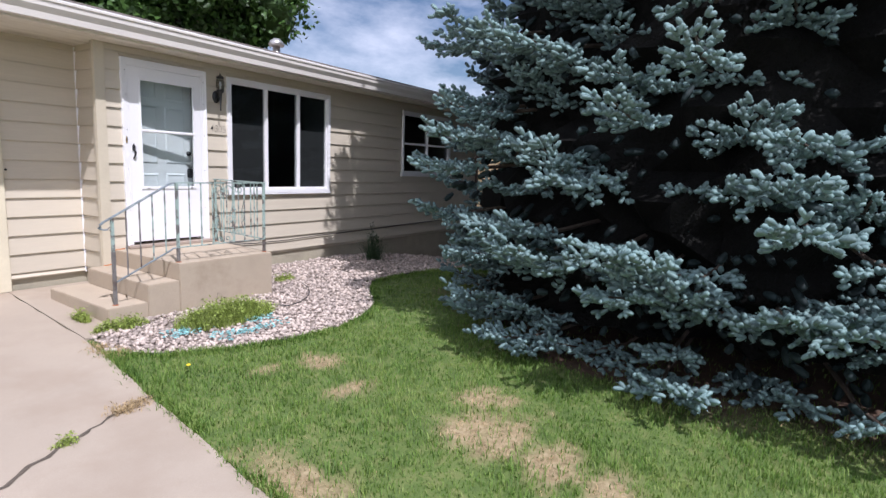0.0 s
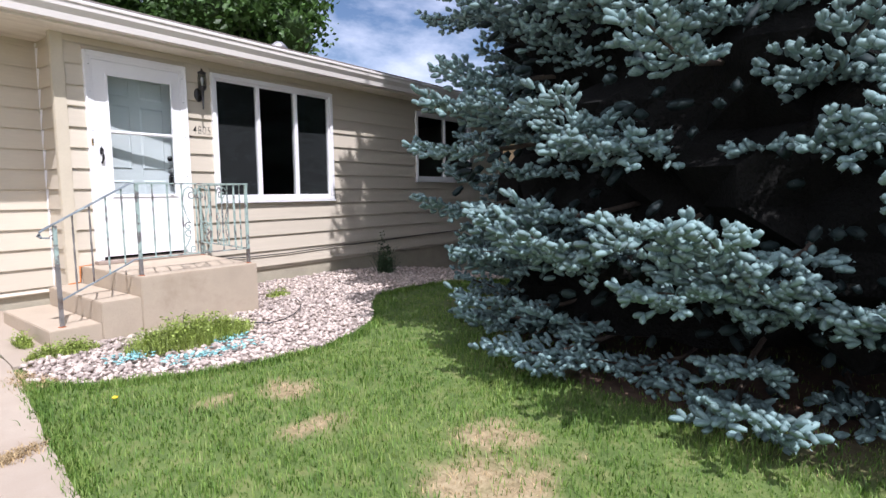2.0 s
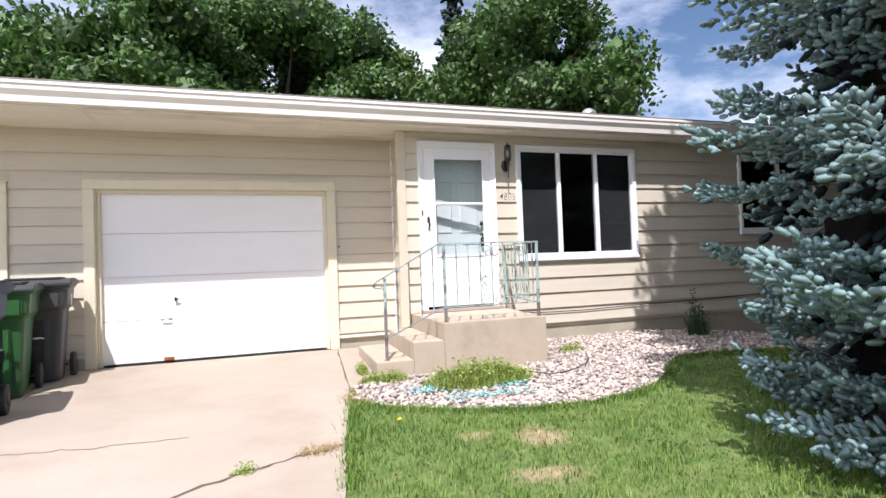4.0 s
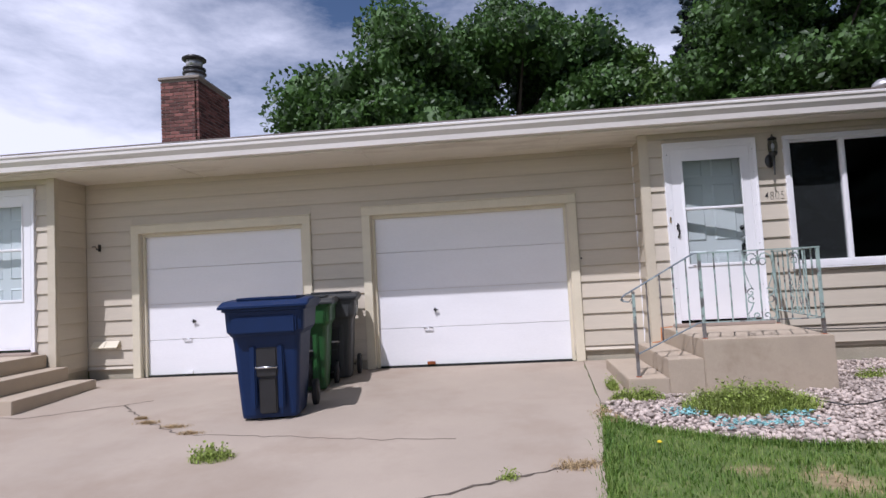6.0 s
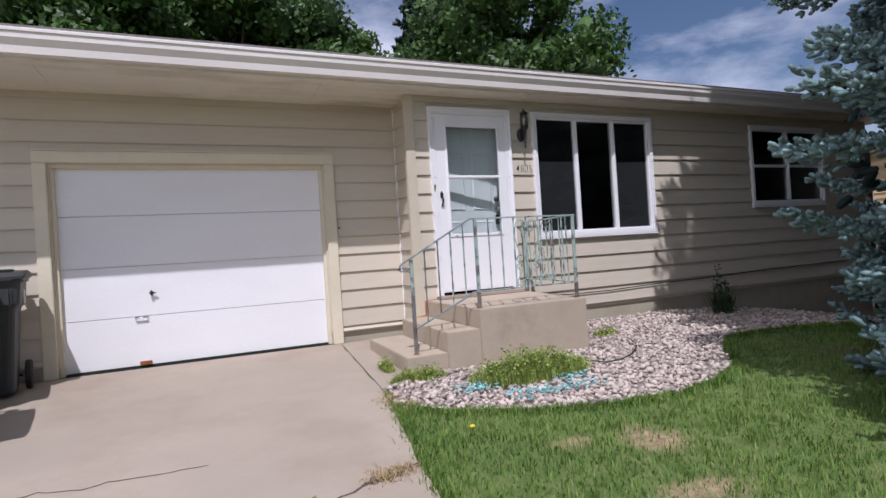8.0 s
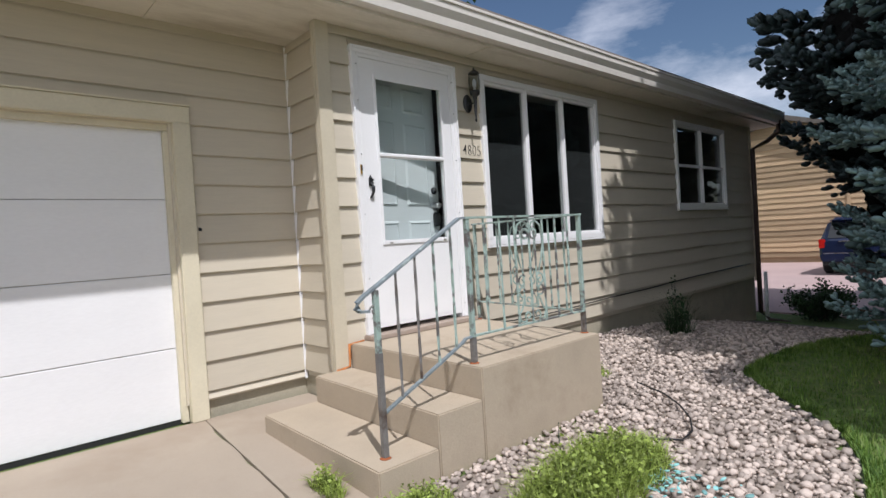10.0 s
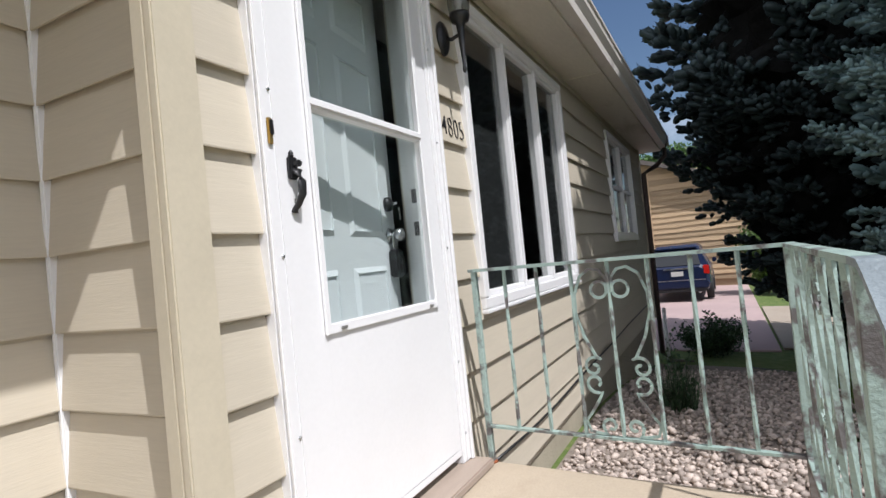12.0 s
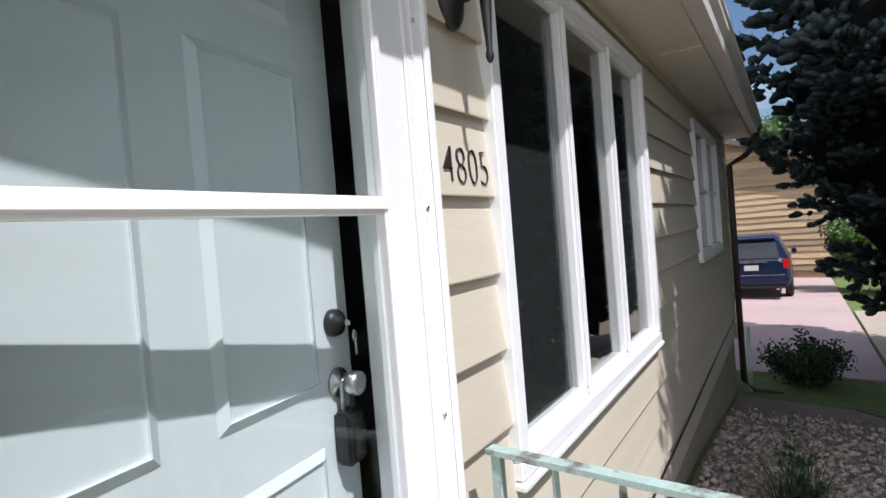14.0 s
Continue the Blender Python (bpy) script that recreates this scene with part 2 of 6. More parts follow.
def grass_material(name, blade):
    """Lawn: green broken by dry straw patches with ragged borders, laid out over the whole plot."""
    m = bpy.data.materials.new(name)
    m.use_nodes = True
    nt = m.node_tree
    n, link = nt.nodes, nt.links.new
    b = n["Principled BSDF"]
    co = n.new("ShaderNodeTexCoord")

    def tex(s, detail=5, rgh=0.6):
        t = n.new("ShaderNodeTexNoise")
        t.inputs["Scale"].default_value, t.inputs["Detail"].default_value, t.inputs["Roughness"].default_value = s, detail, rgh
        link(co.outputs["Object"], t.inputs["Vector"])
        return t.outputs["Fac"]

    def ramp(fac, stops):
        r = n.new("ShaderNodeValToRGB")
        while len(r.color_ramp.elements) < len(stops):
            r.color_ramp.elements.new(0.5)
        for e, (p, c) in zip(r.color_ramp.elements, stops):
            e.position, e.color = p, (*c, 1)
        link(fac, r.inputs["Fac"])
        return r.outputs["Color"]

    if blade:
        geo = n.new("ShaderNodeNewGeometry")
        add = n.new("ShaderNodeMath")
        add.operation = "MULTIPLY_ADD"
        add.inputs[1].default_value, add.inputs[2].default_value = 0.55, -0.27
        link(geo.outputs["Random Per Island"], add.inputs[0])
        add2 = n.new("ShaderNodeMath")
        link(add.outputs[0], add2.inputs[0])
        link(tex(1.3), add2.inputs[1])
        colour = ramp(add2.outputs[0], [(0.15, (0.055, 0.12, 0.018)), (0.5, (0.145, 0.262, 0.036)), (0.9, (0.30, 0.365, 0.10))])
    else:
        green = ramp(tex(9, 8), [(0.25, (0.06, 0.10, 0.02)), (0.5, (0.10, 0.15, 0.032)), (0.75, (0.19, 0.20, 0.07))])
        straw = ramp(tex(22, 8), [(0.3, (0.20, 0.14, 0.075)), (0.5, (0.34, 0.25, 0.145)), (0.7, (0.46, 0.36, 0.22))])
        # dark red-brown ground, laid where the big spruce spreads
        brown_ground = ramp(tex(14, 8), [(0.3, (0.05, 0.03, 0.02)), (0.7, (0.12, 0.07, 0.045))])
        worn_at = n.new("ShaderNodeAttribute")
        worn_at.attribute_name = "worn"
        split = n.new("ShaderNodeSeparateColor")
        link(worn_at.outputs["Color"], split.inputs["Color"])
        for layer, channel in ((straw, "Red"), (brown_ground, "Green")):
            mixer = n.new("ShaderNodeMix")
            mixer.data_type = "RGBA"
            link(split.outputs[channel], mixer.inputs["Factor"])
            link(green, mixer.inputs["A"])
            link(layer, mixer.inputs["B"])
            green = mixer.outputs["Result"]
        colour = green
    link(colour, b.inputs["Base Color"])
    b.inputs["Roughness"].default_value = 0.6 if blade else 0.95
    if blade:
        tr = n.new("ShaderNodeBsdfTranslucent")
        link(colour, tr.inputs["Color"])
        ms = n.new("ShaderNodeMixShader")
        ms.inputs["Fac"].default_value = 0.35
        link(b.outputs["BSDF"], ms.inputs[1])
        link(tr.outputs["BSDF"], ms.inputs[2])
        link(ms.outputs["Shader"], n["Material Output"].inputs["Surface"])
    else:
        bp = n.new("ShaderNodeBump")
        bp.inputs["Strength"].default_value, bp.inputs["Distance"].default_value = 0.5, 0.02
        link(tex(60), bp.inputs["Height"])
        link(bp.outputs["Normal"], b.inputs["Normal"])
    return m


LAWN = grass_material("lawn_ground", False)
BLADE = grass_material("grass_blades", True)


# ---- mesh helpers ----
def part(name, bm, material, parent=None, label="", smooth=False):
    me = bpy.data.meshes.new(name)
    bm.to_mesh(me)
    bm.free()
    me.materials.append(material)
    if smooth:
        me.shade_smooth()
    ob = new(name, me)
    if parent:
        ob.parent = parent
    if label:
        ob["label"] = label
    return ob


def holder(name, place=(0, 0, 0), turn=0.0, label="", category="", group="", kind=""):
    ob = new(name)
    ob.empty_display_size = 0.1
    ob.matrix_basis = pose(*place, 0, 0, turn)
    return tagged(ob, label, category, group, kind)


def add_box(bm, x0, x1, y0, y1, z0, z1):
    v = [bm.verts.new(p) for p in ((x0, y0, z0), (x1, y0, z0), (x1, y1, z0), (x0, y1, z0), (x0, y0, z1), (x1, y0, z1), (x1, y1, z1), (x0, y1, z1))]
    return [bm.faces.new([v[i] for i in f]) for f in ((3, 2, 1, 0), (4, 5, 6, 7), (0, 1, 5, 4), (1, 2, 6, 5), (2, 3, 7, 6), (3, 0, 4, 7))]


def boxes(name, spans, material, parent=None, label="", bevel=0.0, segments=2):
    bm = bmesh.new()
    for s in spans:
        add_box(bm, *s)
    if bevel:
        bmesh.ops.bevel(bm, geom=list(bm.edges), offset=bevel, segments=segments, affect="EDGES", clamp_overlap=True)
    return part(name, bm, material, parent, label)


def prism(bm, outline, axis, a, b):
    """Extrudes an outline of (u, v) pairs along axis x, y or z from a to b."""
    def place(u, v, w):
        return {"x": (w, u, v), "y": (u, w, v), "z": (u, v, w)}[axis]
    lo = [bm.verts.new(place(u, v, a)) for u, v in outline]
    hi = [bm.verts.new(place(u, v, b)) for u, v in outline]
    k = len(outline)
    bm.faces.new(lo[::-1])
    bm.faces.new(hi)
    for i in range(k):
        bm.faces.new((lo[i], lo[(i + 1) % k], hi[(i + 1) % k], hi[i]))
    bmesh.ops.recalc_face_normals(bm, faces=bm.faces)


def add_tube(bm, points, radius, sides=8, square=False, twist=0.0, closed=False):
    """A rod along points; radius is one number or one for each point. square: a flat bar (half-width, half-depth)."""
    pts = [Vector(p) for p in points]
    rings = []
    up = Vector((0, 0, 1))
    for i, p in enumerate(pts):
        d = (pts[min(i + 1, len(pts) - 1)] - pts[max(i - 1, 0)]).normalized()
        ref = up if abs(d.dot(up)) < 0.95 else Vector((0, 1, 0))
        s = d.cross(ref).normalized()
        u = s.cross(d)
        r = radius[i] if isinstance(radius, (list, tuple)) and not square else radius
        ring = []
        k = 4 if square else sides
        for j in range(k):
            a = 2 * math.pi * (j + (0.5 if square else 0)) / k + twist * i
            if square:
                rr = (r, r) if isinstance(r, float) else r
                off = s * (math.copysign(rr[0], math.cos(a))) + u * (math.copysign(rr[1], math.sin(a)))
                if twist:
                    off = (s * math.cos(a) + u * math.sin(a)) * rr[0] * 1.414
            else:
                off = (s * math.cos(a) + u * math.sin(a)) * r
            ring.append(bm.verts.new(p + off))
        rings.append(ring)
    k = len(rings[0])
    for r0, r1 in zip(rings, rings[1:]):
        for j in range(k):
            bm.faces.new((r0[j], r0[(j + 1) % k], r1[(j + 1) % k], r1[j]))
    bm.faces.new(rings[0][::-1])
    bm.faces.new(rings[-1])


def tube(name, points, radius, material, parent=None, label="", sides=8, square=False, twist=0.0, smooth=True):
    bm = bmesh.new()
    add_tube(bm, points, radius, sides, square, twist)
    return part(name, bm, material, parent, label, smooth and not square)


def lathe(name, profile, material, parent=None, label="", sides=24, at=(0, 0, 0), turn=None):
    """Turns a profile of (radius, height) about z, then by turn, then to at."""
    bm = bmesh.new()
    rings = []
    for r, z in profile:
        rings.append([bm.verts.new((max(r, 1e-4) * math.cos(2 * math.pi * j / sides), max(r, 1e-4) * math.sin(2 * math.pi * j / sides), z)) for j in range(sides)])
    for a, b in zip(rings, rings[1:]):
        for j in range(sides):
            bm.faces.new((a[j], a[(j + 1) % sides], b[(j + 1) % sides], b[j]))
    bm.faces.new(rings[0][::-1])
    bm.faces.new(rings[-1])
    bmesh.ops.recalc_face_normals(bm, faces=bm.faces)
    m = Matrix.Translation(at) @ (turn or Matrix())
    bmesh.ops.transform(bm, matrix=m, verts=bm.verts)
    return part(name, bm, material, parent, label, True)


def cloud_mesh(name, verts, faces, material, parent=None, label=""):
    """One mesh from arrays: verts (n, 3) and faces (m, 3 or 4)."""
    me = bpy.data.meshes.new(name)
    k = faces.shape[1]
    me.vertices.add(len(verts))
    me.vertices.foreach_set("co", np.ascontiguousarray(verts, dtype=np.float32).ravel())
    me.loops.add(faces.size)
    me.loops.foreach_set("vertex_index", np.ascontiguousarray(faces, dtype=np.int32).ravel())
    me.polygons.add(len(faces))
    me.polygons.foreach_set("loop_start", np.arange(0, faces.size, k, dtype=np.int32))
    me.update(calc_edges=True)
    me.materials.append(material)
    ob = new(name, me)
    if parent:
        ob.parent = parent
    if label:
        ob["label"] = label
    return ob


# ---- ground ----
def smooth_step(a, b, v):
    t = min(1.0, max(0.0, (v - a) / (b - a)))
    return t * t * (3 - 2 * t)


def ground_z(x, y):
    """The plot falls gently from the garage to the street, and to the neighbour's side past the house's middle."""
    fall = -0.025 * min(14.0, max(0.0, 0.52 - y))
    side = -0.62 * smooth_step(3.0, 9.5, x)
    return fall + side * (1 - 0.5 * smooth_step(-4.0, -12.0, y)) - 0.02


def drive_edge(y):
    """The right border of the driveway against the lawn."""
    table = ((0.58, -1.01), (-1.55, -1.2), (-2.4, -1.33), (-3.0, -1.45), (-4.0, -1.61), (-6.0, -1.98), (-20.0, -4.0))
    for (ya, xa), (yb, xb) in zip(table, table[1:]):
        if y >= yb:
            return xa + (xb - xa) * (ya - y) / (ya - yb)
    return -4.0


PATCHES = [(-0.22, -3.45, 0.17, 0.17), (-0.52, -4.0, 0.16, 0.10), (0.05, -4.85, 0.20, 0.16), (-0.42, -4.95, 0.26, 0.17), (-0.30, -5.25, 0.3, 0.16), (-0.50, -5.6, 0.26, 0.16), (-0.55, -5.95, 0.24, 0.14),
           (-1.52, -4.55, 0.26, 0.36), (-0.62, -3.25, 0.15, 0.08), (-1.33, -2.05, 0.08, 0.2), (0.1, -5.0, 0.14, 0.12)]
S1, S2 = (4.6, -6.15), (9.0, -3.25)


def bare(x, y):
    """How worn the lawn is at a place, 0 to 1."""
    w = 0.0
    n = 0.7 * noise.noise((x * 2.6, y * 2.6, 1.0)) + 0.55 * noise.noise((x * 8.0, y * 8.0, 4.0))
    for cx, cy, rx, ry in PATCHES:
        d = math.hypot((x - cx) / rx, (y - cy) / ry) * 0.9 + n
        w = max(w, 0.85 * (1 - smooth_step(0.25, 1.35, d)))
    return w


def under_boughs(x, y):
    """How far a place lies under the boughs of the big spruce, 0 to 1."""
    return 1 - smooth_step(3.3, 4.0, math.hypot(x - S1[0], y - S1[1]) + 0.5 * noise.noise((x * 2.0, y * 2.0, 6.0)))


xs = sorted({*np.arange(-14, 20.01, 0.5).round(2), *np.arange(-2.4, 3.0, 0.07).round(2), -400, -120, -50, -25, 30, 50, 120, 400})
ys = sorted({*np.arange(-14, 4.01, 0.5).round(2), *np.arange(-7.5, -2.4, 0.07).round(2), -400, -120, -50, -25, -18, 10, 20, 40, 120, 400})
gv = np.array([(x, y, ground_z(x, y)) for y in ys for x in xs])
nx = len(xs)
gf = np.array([(j * nx + i, j * nx + i + 1, (j + 1) * nx + i + 1, (j + 1) * nx + i) for j in range(len(ys) - 1) for i in range(nx - 1)])
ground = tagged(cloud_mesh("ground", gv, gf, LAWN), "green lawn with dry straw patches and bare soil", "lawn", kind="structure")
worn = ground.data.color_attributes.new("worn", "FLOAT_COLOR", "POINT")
worn.data.foreach_set("color", np.array([(bare(x, y), under_boughs(x, y), 0, 1) for y in ys for x in xs], dtype=np.float32).ravel())


def slab(name, left, right, y_from, y_to, step, material, top=0.02, thick=0.12, parent=None, ragged=0.0):
    """A concrete slab that follows the ground, with its borders given as functions of y."""
    rows = np.append(np.arange(y_from, y_to, -step), y_to)
    bm = bmesh.new()
    up, low = [], []
    for y in rows:
        a, b = left(y), right(y) + ragged * (noise.noise((0.0, y * 3.1, 2.0)) + 0.5 * noise.noise((0.0, y * 9.0, 5.0)))
        line = [a + (b - a) * k / 12 for k in range(13)]
        up.append([bm.verts.new((x, y, ground_z(x, y) + top)) for x in line])
        low.append([bm.verts.new((x, y, ground_z(x, y) + top - thick)) for x in line])
    for j in range(len(rows) - 1):
        for i in range(12):
            bm.faces.new((up[j + 1][i], up[j + 1][i + 1], up[j][i + 1], up[j][i]))
        bm.faces.new((up[j][0], low[j][0], low[j + 1][0], up[j + 1][0]))
        bm.faces.new((up[j + 1][12], low[j + 1][12], low[j][12], up[j][12]))
    for j in (0, len(rows) - 1):
        for i in range(12):
            bm.faces.new((up[j][i], up[j][i + 1], low[j][i + 1], low[j][i]))
    bmesh.ops.recalc_face_normals(bm, faces=bm.faces)
    return part(name, bm, material, parent)


driveway = holder("driveway", label="weathered tan concrete driveway with cracks", category="driveway", kind="structure")
slab("concrete_slab", lambda y: -9.2, lambda y: drive_edge(y) - 0.004, 0.56, -19, 0.16, DRIVE, parent=driveway, ragged=0.022)
slab("walkway_strip", lambda y: drive_edge(y) + 0.008, lambda y: -0.2 if y > 0.0 else -0.81 - 0.08 * smooth_step(-1.2, -1.6, y), 0.56, -1.6, 0.15, DRIVE, parent=driveway, top=0.022)


def ribbon(name, points, width, material, lift, parent=None, seed=1, step=0.05, rough=0.5):
    """A thin ragged strip lying on the ground along points of (x, y)."""
    rng = random.Random(seed)
    bm = bmesh.new()
    prev = None
    for (xa, ya), (xb, yb) in zip(points, points[1:]):
        k = max(2, int(math.hypot(xb - xa, yb - ya) / step))
        for i in range(k):
            f = i / k
            x = xa + (xb - xa) * f + 0.05 * noise.noise((xa * 3 + f * 7, ya * 3, seed))
            y = ya + (yb - ya) * f + 0.05 * noise.noise((xa * 3 + f * 9, ya * 5, seed + 9))
            d = Vector((xb - xa, yb - ya, 0)).normalized().cross(Vector((0, 0, 1))) * width * (1 + rough * rng.uniform(-1, 1)) / 2
            z = ground_z(x, y) + lift
            row = [bm.verts.new((x - d.x, y - d.y, z)), bm.verts.new((x, y, z + 0.002)), bm.verts.new((x + d.x, y + d.y, z))]
            if prev:
                bm.faces.new((prev[0], row[0], row[1], prev[1]))
                bm.faces.new((prev[1], row[1], row[2], prev[2]))
            prev = row
    bmesh.ops.recalc_face_normals(bm, faces=bm.faces)
    return part(name, bm, material, parent)


ribbon("crack", [(-3.6, -4.3), (-3.0, -3.85), (-2.45, -3.55), (-2.1, -3.36), (-1.72, -3.2), (-1.42, -3.06)], 0.022, CRACK, 0.0225, driveway, 3)
ribbon("crack", [(-8.2, -1.2), (-7.0, -1.5), (-6.2, -1.05), (-5.9, -0.85)], 0.012, CRACK, 0.0225, driveway, 4)
ribbon("crack", [(-6.2, -1.05), (-5.9, -1.35), (-5.5, -1.75), (-4.9, -2.2)], 0.014, CRACK, 0.0225, driveway, 5)
ribbon("crack", [(-4.9, -2.2), (-4.0, -2.35), (-3.1, -2.5), (-2.4, -2.55)], 0.006, CRACK, 0.0225, driveway, 6)

street = slab("street", lambda y: -60, lambda y: 60, -22, -30, 1, STREET, top=0.02)
tagged(street, "grey asphalt street beyond the lawn", "street", kind="structure")


# ---- house shell ----
COURSE, LINE = 0.2085, 1.850
SOFFIT_Z, EAVE_Y = 2.765, -0.44
WALL_L, WALL_R = -0.25, 8.2
GAR_Y = 0.58
RET_X = -0.19
WING_X = -7.87


def wall_core(name, x0, x1, y0, y1, z0, z1, holes, label):
    """A wall with real openings: holes are (x0, x1, z0, z1)."""
    edges = sorted({x0, x1, *(h[0] for h in holes), *(h[1] for h in holes)})
    bm = bmesh.new()
    for a, b in zip(edges, edges[1:]):
        mid, z = (a + b) / 2, z0
        for h in sorted((h for h in holes if h[0] < mid < h[1]), key=lambda h: h[2]):
            if h[2] > z:
                add_box(bm, a, b, y0, y1, z, h[2])
            z = h[3]
        if z < z1:
            add_box(bm, a, b, y0, y1, z, z1)
    return tagged(part(name, bm, SIDING), label, "wall", kind="structure")


def plank_mesh(length, height, cache={}):
    """A lap board: thin at its top, proud and undercut at its foot; runs along x from 0, outward is -y."""
    k = (round(length, 3), round(height, 3))
    if k not in cache:
        bm = bmesh.new()
        prism(bm, [(0, -0.002), (-0.003, -0.002), (-0.003, 0.030), (-0.0150, 0.030), (-0.0155, 0.0115), (-0.0235, 0.010), (-0.0245, 0.014), (-0.0045, height), (0, height)], "x", 0, length)
        me = bpy.data.meshes.new("plank")
        bm.to_mesh(me)
        bm.free()
        me.materials.append(SIDING)
        cache[k] = me
    return cache[k]


def lap_siding(wall, along, x0, x1, y, z0, z1, holes, sign=1):
    """Boards across a wall. along x: the face looks to -y; along y: the face lies at x = y and looks to -x (sign 1) or +x."""
    n0 = math.floor((z0 - LINE) / COURSE)
    for n in range(n0, n0 + 40):
        lo, hi = max(z0, LINE + n * COURSE), min(z1, LINE + (n + 1) * COURSE)
        if hi - lo < 0.03:
            continue
        spans = [(x0, x1)]
        for h in holes:
            if h[2] < hi - 0.02 and h[3] > lo + 0.02:
                spans = [s for a, b in spans for s in ((a, min(b, h[0])), (max(a, h[1]), b)) if s[1] - s[0] > 0.01]
        for h in holes:
            if lo + 0.02 < h[3] < hi - 0.02:
                put_plank(wall, along, h[0], h[1], y, h[3], hi, sign)
            if lo + 0.02 < h[2] < hi - 0.02:
                put_plank(wall, along, h[0], h[1], y, lo, h[2], sign)
        for a, b in spans:
            put_plank(wall, along, a, b, y, lo, hi, sign)


def put_plank(wall, along, a, b, y, lo, hi, sign):
    ob = new("plank", plank_mesh(b - a, hi - lo))
    ob.parent = wall
    if along == "x":
        ob.matrix_basis = pose(a, y, lo)
    elif sign > 0:
        ob.matrix_basis = pose(y, b, lo, 0, 0, -90)
    else:
        ob.matrix_basis = pose(y, a, lo, 0, 0, 90)


DOOR = (0.0, 1.07, 0.48, 2.64)
WIN = (1.385, 3.325, 1.075, 2.635)
WIN2 = (5.28, 7.02, 1.375, 2.61)
GAR_1 = (-3.85, -0.975, 0.0, 2.185)
GAR_2 = (-7.17, -4.57, 0.0, 2.13)
inset = lambda o, d: (o[0] + d, o[1] - d, o[2] - 0.01, o[3] - d)
front_holes = [inset(DOOR, 0.04), (WIN[0] + 0.04, WIN[1] - 0.04, WIN[2] + 0.04, WIN[3] - 0.04), (WIN2[0] + 0.04, WIN2[1] - 0.04, WIN2[2] + 0.04, WIN2[3] - 0.04)]
wall_front = wall_core("wall_front", RET_X, WALL_R, 0.0, 0.16, 0.15, SOFFIT_Z, front_holes, "tan painted lap siding wall of the house")
lap_siding(wall_front, "x", WALL_L + 0.085, WALL_R - 0.06, 0.0, 0.157, SOFFIT_Z, [DOOR, WIN, WIN2])
gar_holes = [(GAR_1[0] + 0.13, GAR_1[1] - 0.13, -0.1, GAR_1[3] - 0.12), (GAR_2[0] + 0.13, GAR_2[1] - 0.13, -0.1, GAR_2[3] - 0.12)]
wall_garage = wall_core("wall_garage", WING_X - 0.02, RET_X + 0.02, GAR_Y, GAR_Y + 0.16, 0.12, SOFFIT_Z, gar_holes, "tan painted lap siding wall round the garage doors")
lap_siding(wall_garage, "x", WING_X + 0.02, RET_X - 0.02, GAR_Y, 0.125, SOFFIT_Z, [GAR_1, GAR_2])
wall_return = tagged(boxes("wall_return", [(RET_X, RET_X + 0.1, 0.161, GAR_Y - 0.002, 0.15, SOFFIT_Z)], SIDING), "tan lap siding return beside the entrance", "wall", kind="structure")
lap_siding(wall_return, "y", 0.046, GAR_Y - 0.03, RET_X, 0.157, SOFFIT_Z, [])
wing_holes = [(-9.15, -8.16, 0.47, 2.60)]
wall_wing = wall_core("wall_wing", -16.0, WING_X, 0.0, 0.16, 0.15, SOFFIT_Z, wing_holes, "tan lap siding wall of the neighbouring unit")
lap_siding(wall_wing, "x", -16.0, WING_X - 0.085, 0.0, 0.157, SOFFIT_Z, [(-9.19, -8.12, 0.48, 2.64)])
wall_wing_return = tagged(boxes("wall_wing_return", [(WING_X - 0.16, WING_X, 0.161, GAR_Y - 0.002, 0.15, SOFFIT_Z)], SIDING), "tan lap siding return of the neighbouring unit", "wall", kind="structure")
lap_siding(wall_wing_return, "y", 0.045, GAR_Y - 0.03, WING_X, 0.157, SOFFIT_Z, [], -1)
wall_side = tagged(boxes("wall_side", [(WALL_R - 0.16, WALL_R, 0.161, 9.0, -0.3, SOFFIT_Z)], SIDING), "tan side wall of the house", "wall", kind="structure")
wall_back = tagged(boxes("wall_back", [(-16, WALL_R, 9.001, 9.16, -0.7, SOFFIT_Z)], SIDING), "tan back wall of the house", "wall", kind="structure")

# corner boards and thin white corner beads
trim_corner = tagged(boxes("trim_corner", [(WALL_L - 0.026, WALL_L + 0.085, -0.028, -0.001, 0.15, SOFFIT_Z), (WALL_L - 0.026, RET_X - 0.001, -0.0005, 0.045, 0.15, SOFFIT_Z)], TRIM_TAN, bevel=0.004), "tan corner boards", "trim", kind="structure")
tagged(boxes("trim_corner_wing", [(WING_X - 0.085, WING_X + 0.026, -0.028, -0.001, 0.15, SOFFIT_Z), (WING_X + 0.001, WING_X + 0.026, -0.0005, 0.045, 0.15, SOFFIT_Z)], TRIM_TAN, bevel=0.004), "tan corner boards", "trim", kind="structure")
tagged(boxes("trim_corner_far", [(WALL_R - 0.06, WALL_R + 0.02, -0.028, -0.001, 0.1, SOFFIT_Z)], TRIM_TAN, bevel=0.004), "tan corner board at the house end", "trim", kind="structure")
tagged(boxes("trim_bead", [(RET_X - 0.026, RET_X - 0.0005, GAR_Y - 0.03, GAR_Y - 0.012, 0.12, SOFFIT_Z - 0.02)], WHITE, bevel=0.004), "thin white corner bead between the siding walls", "trim", kind="structure")

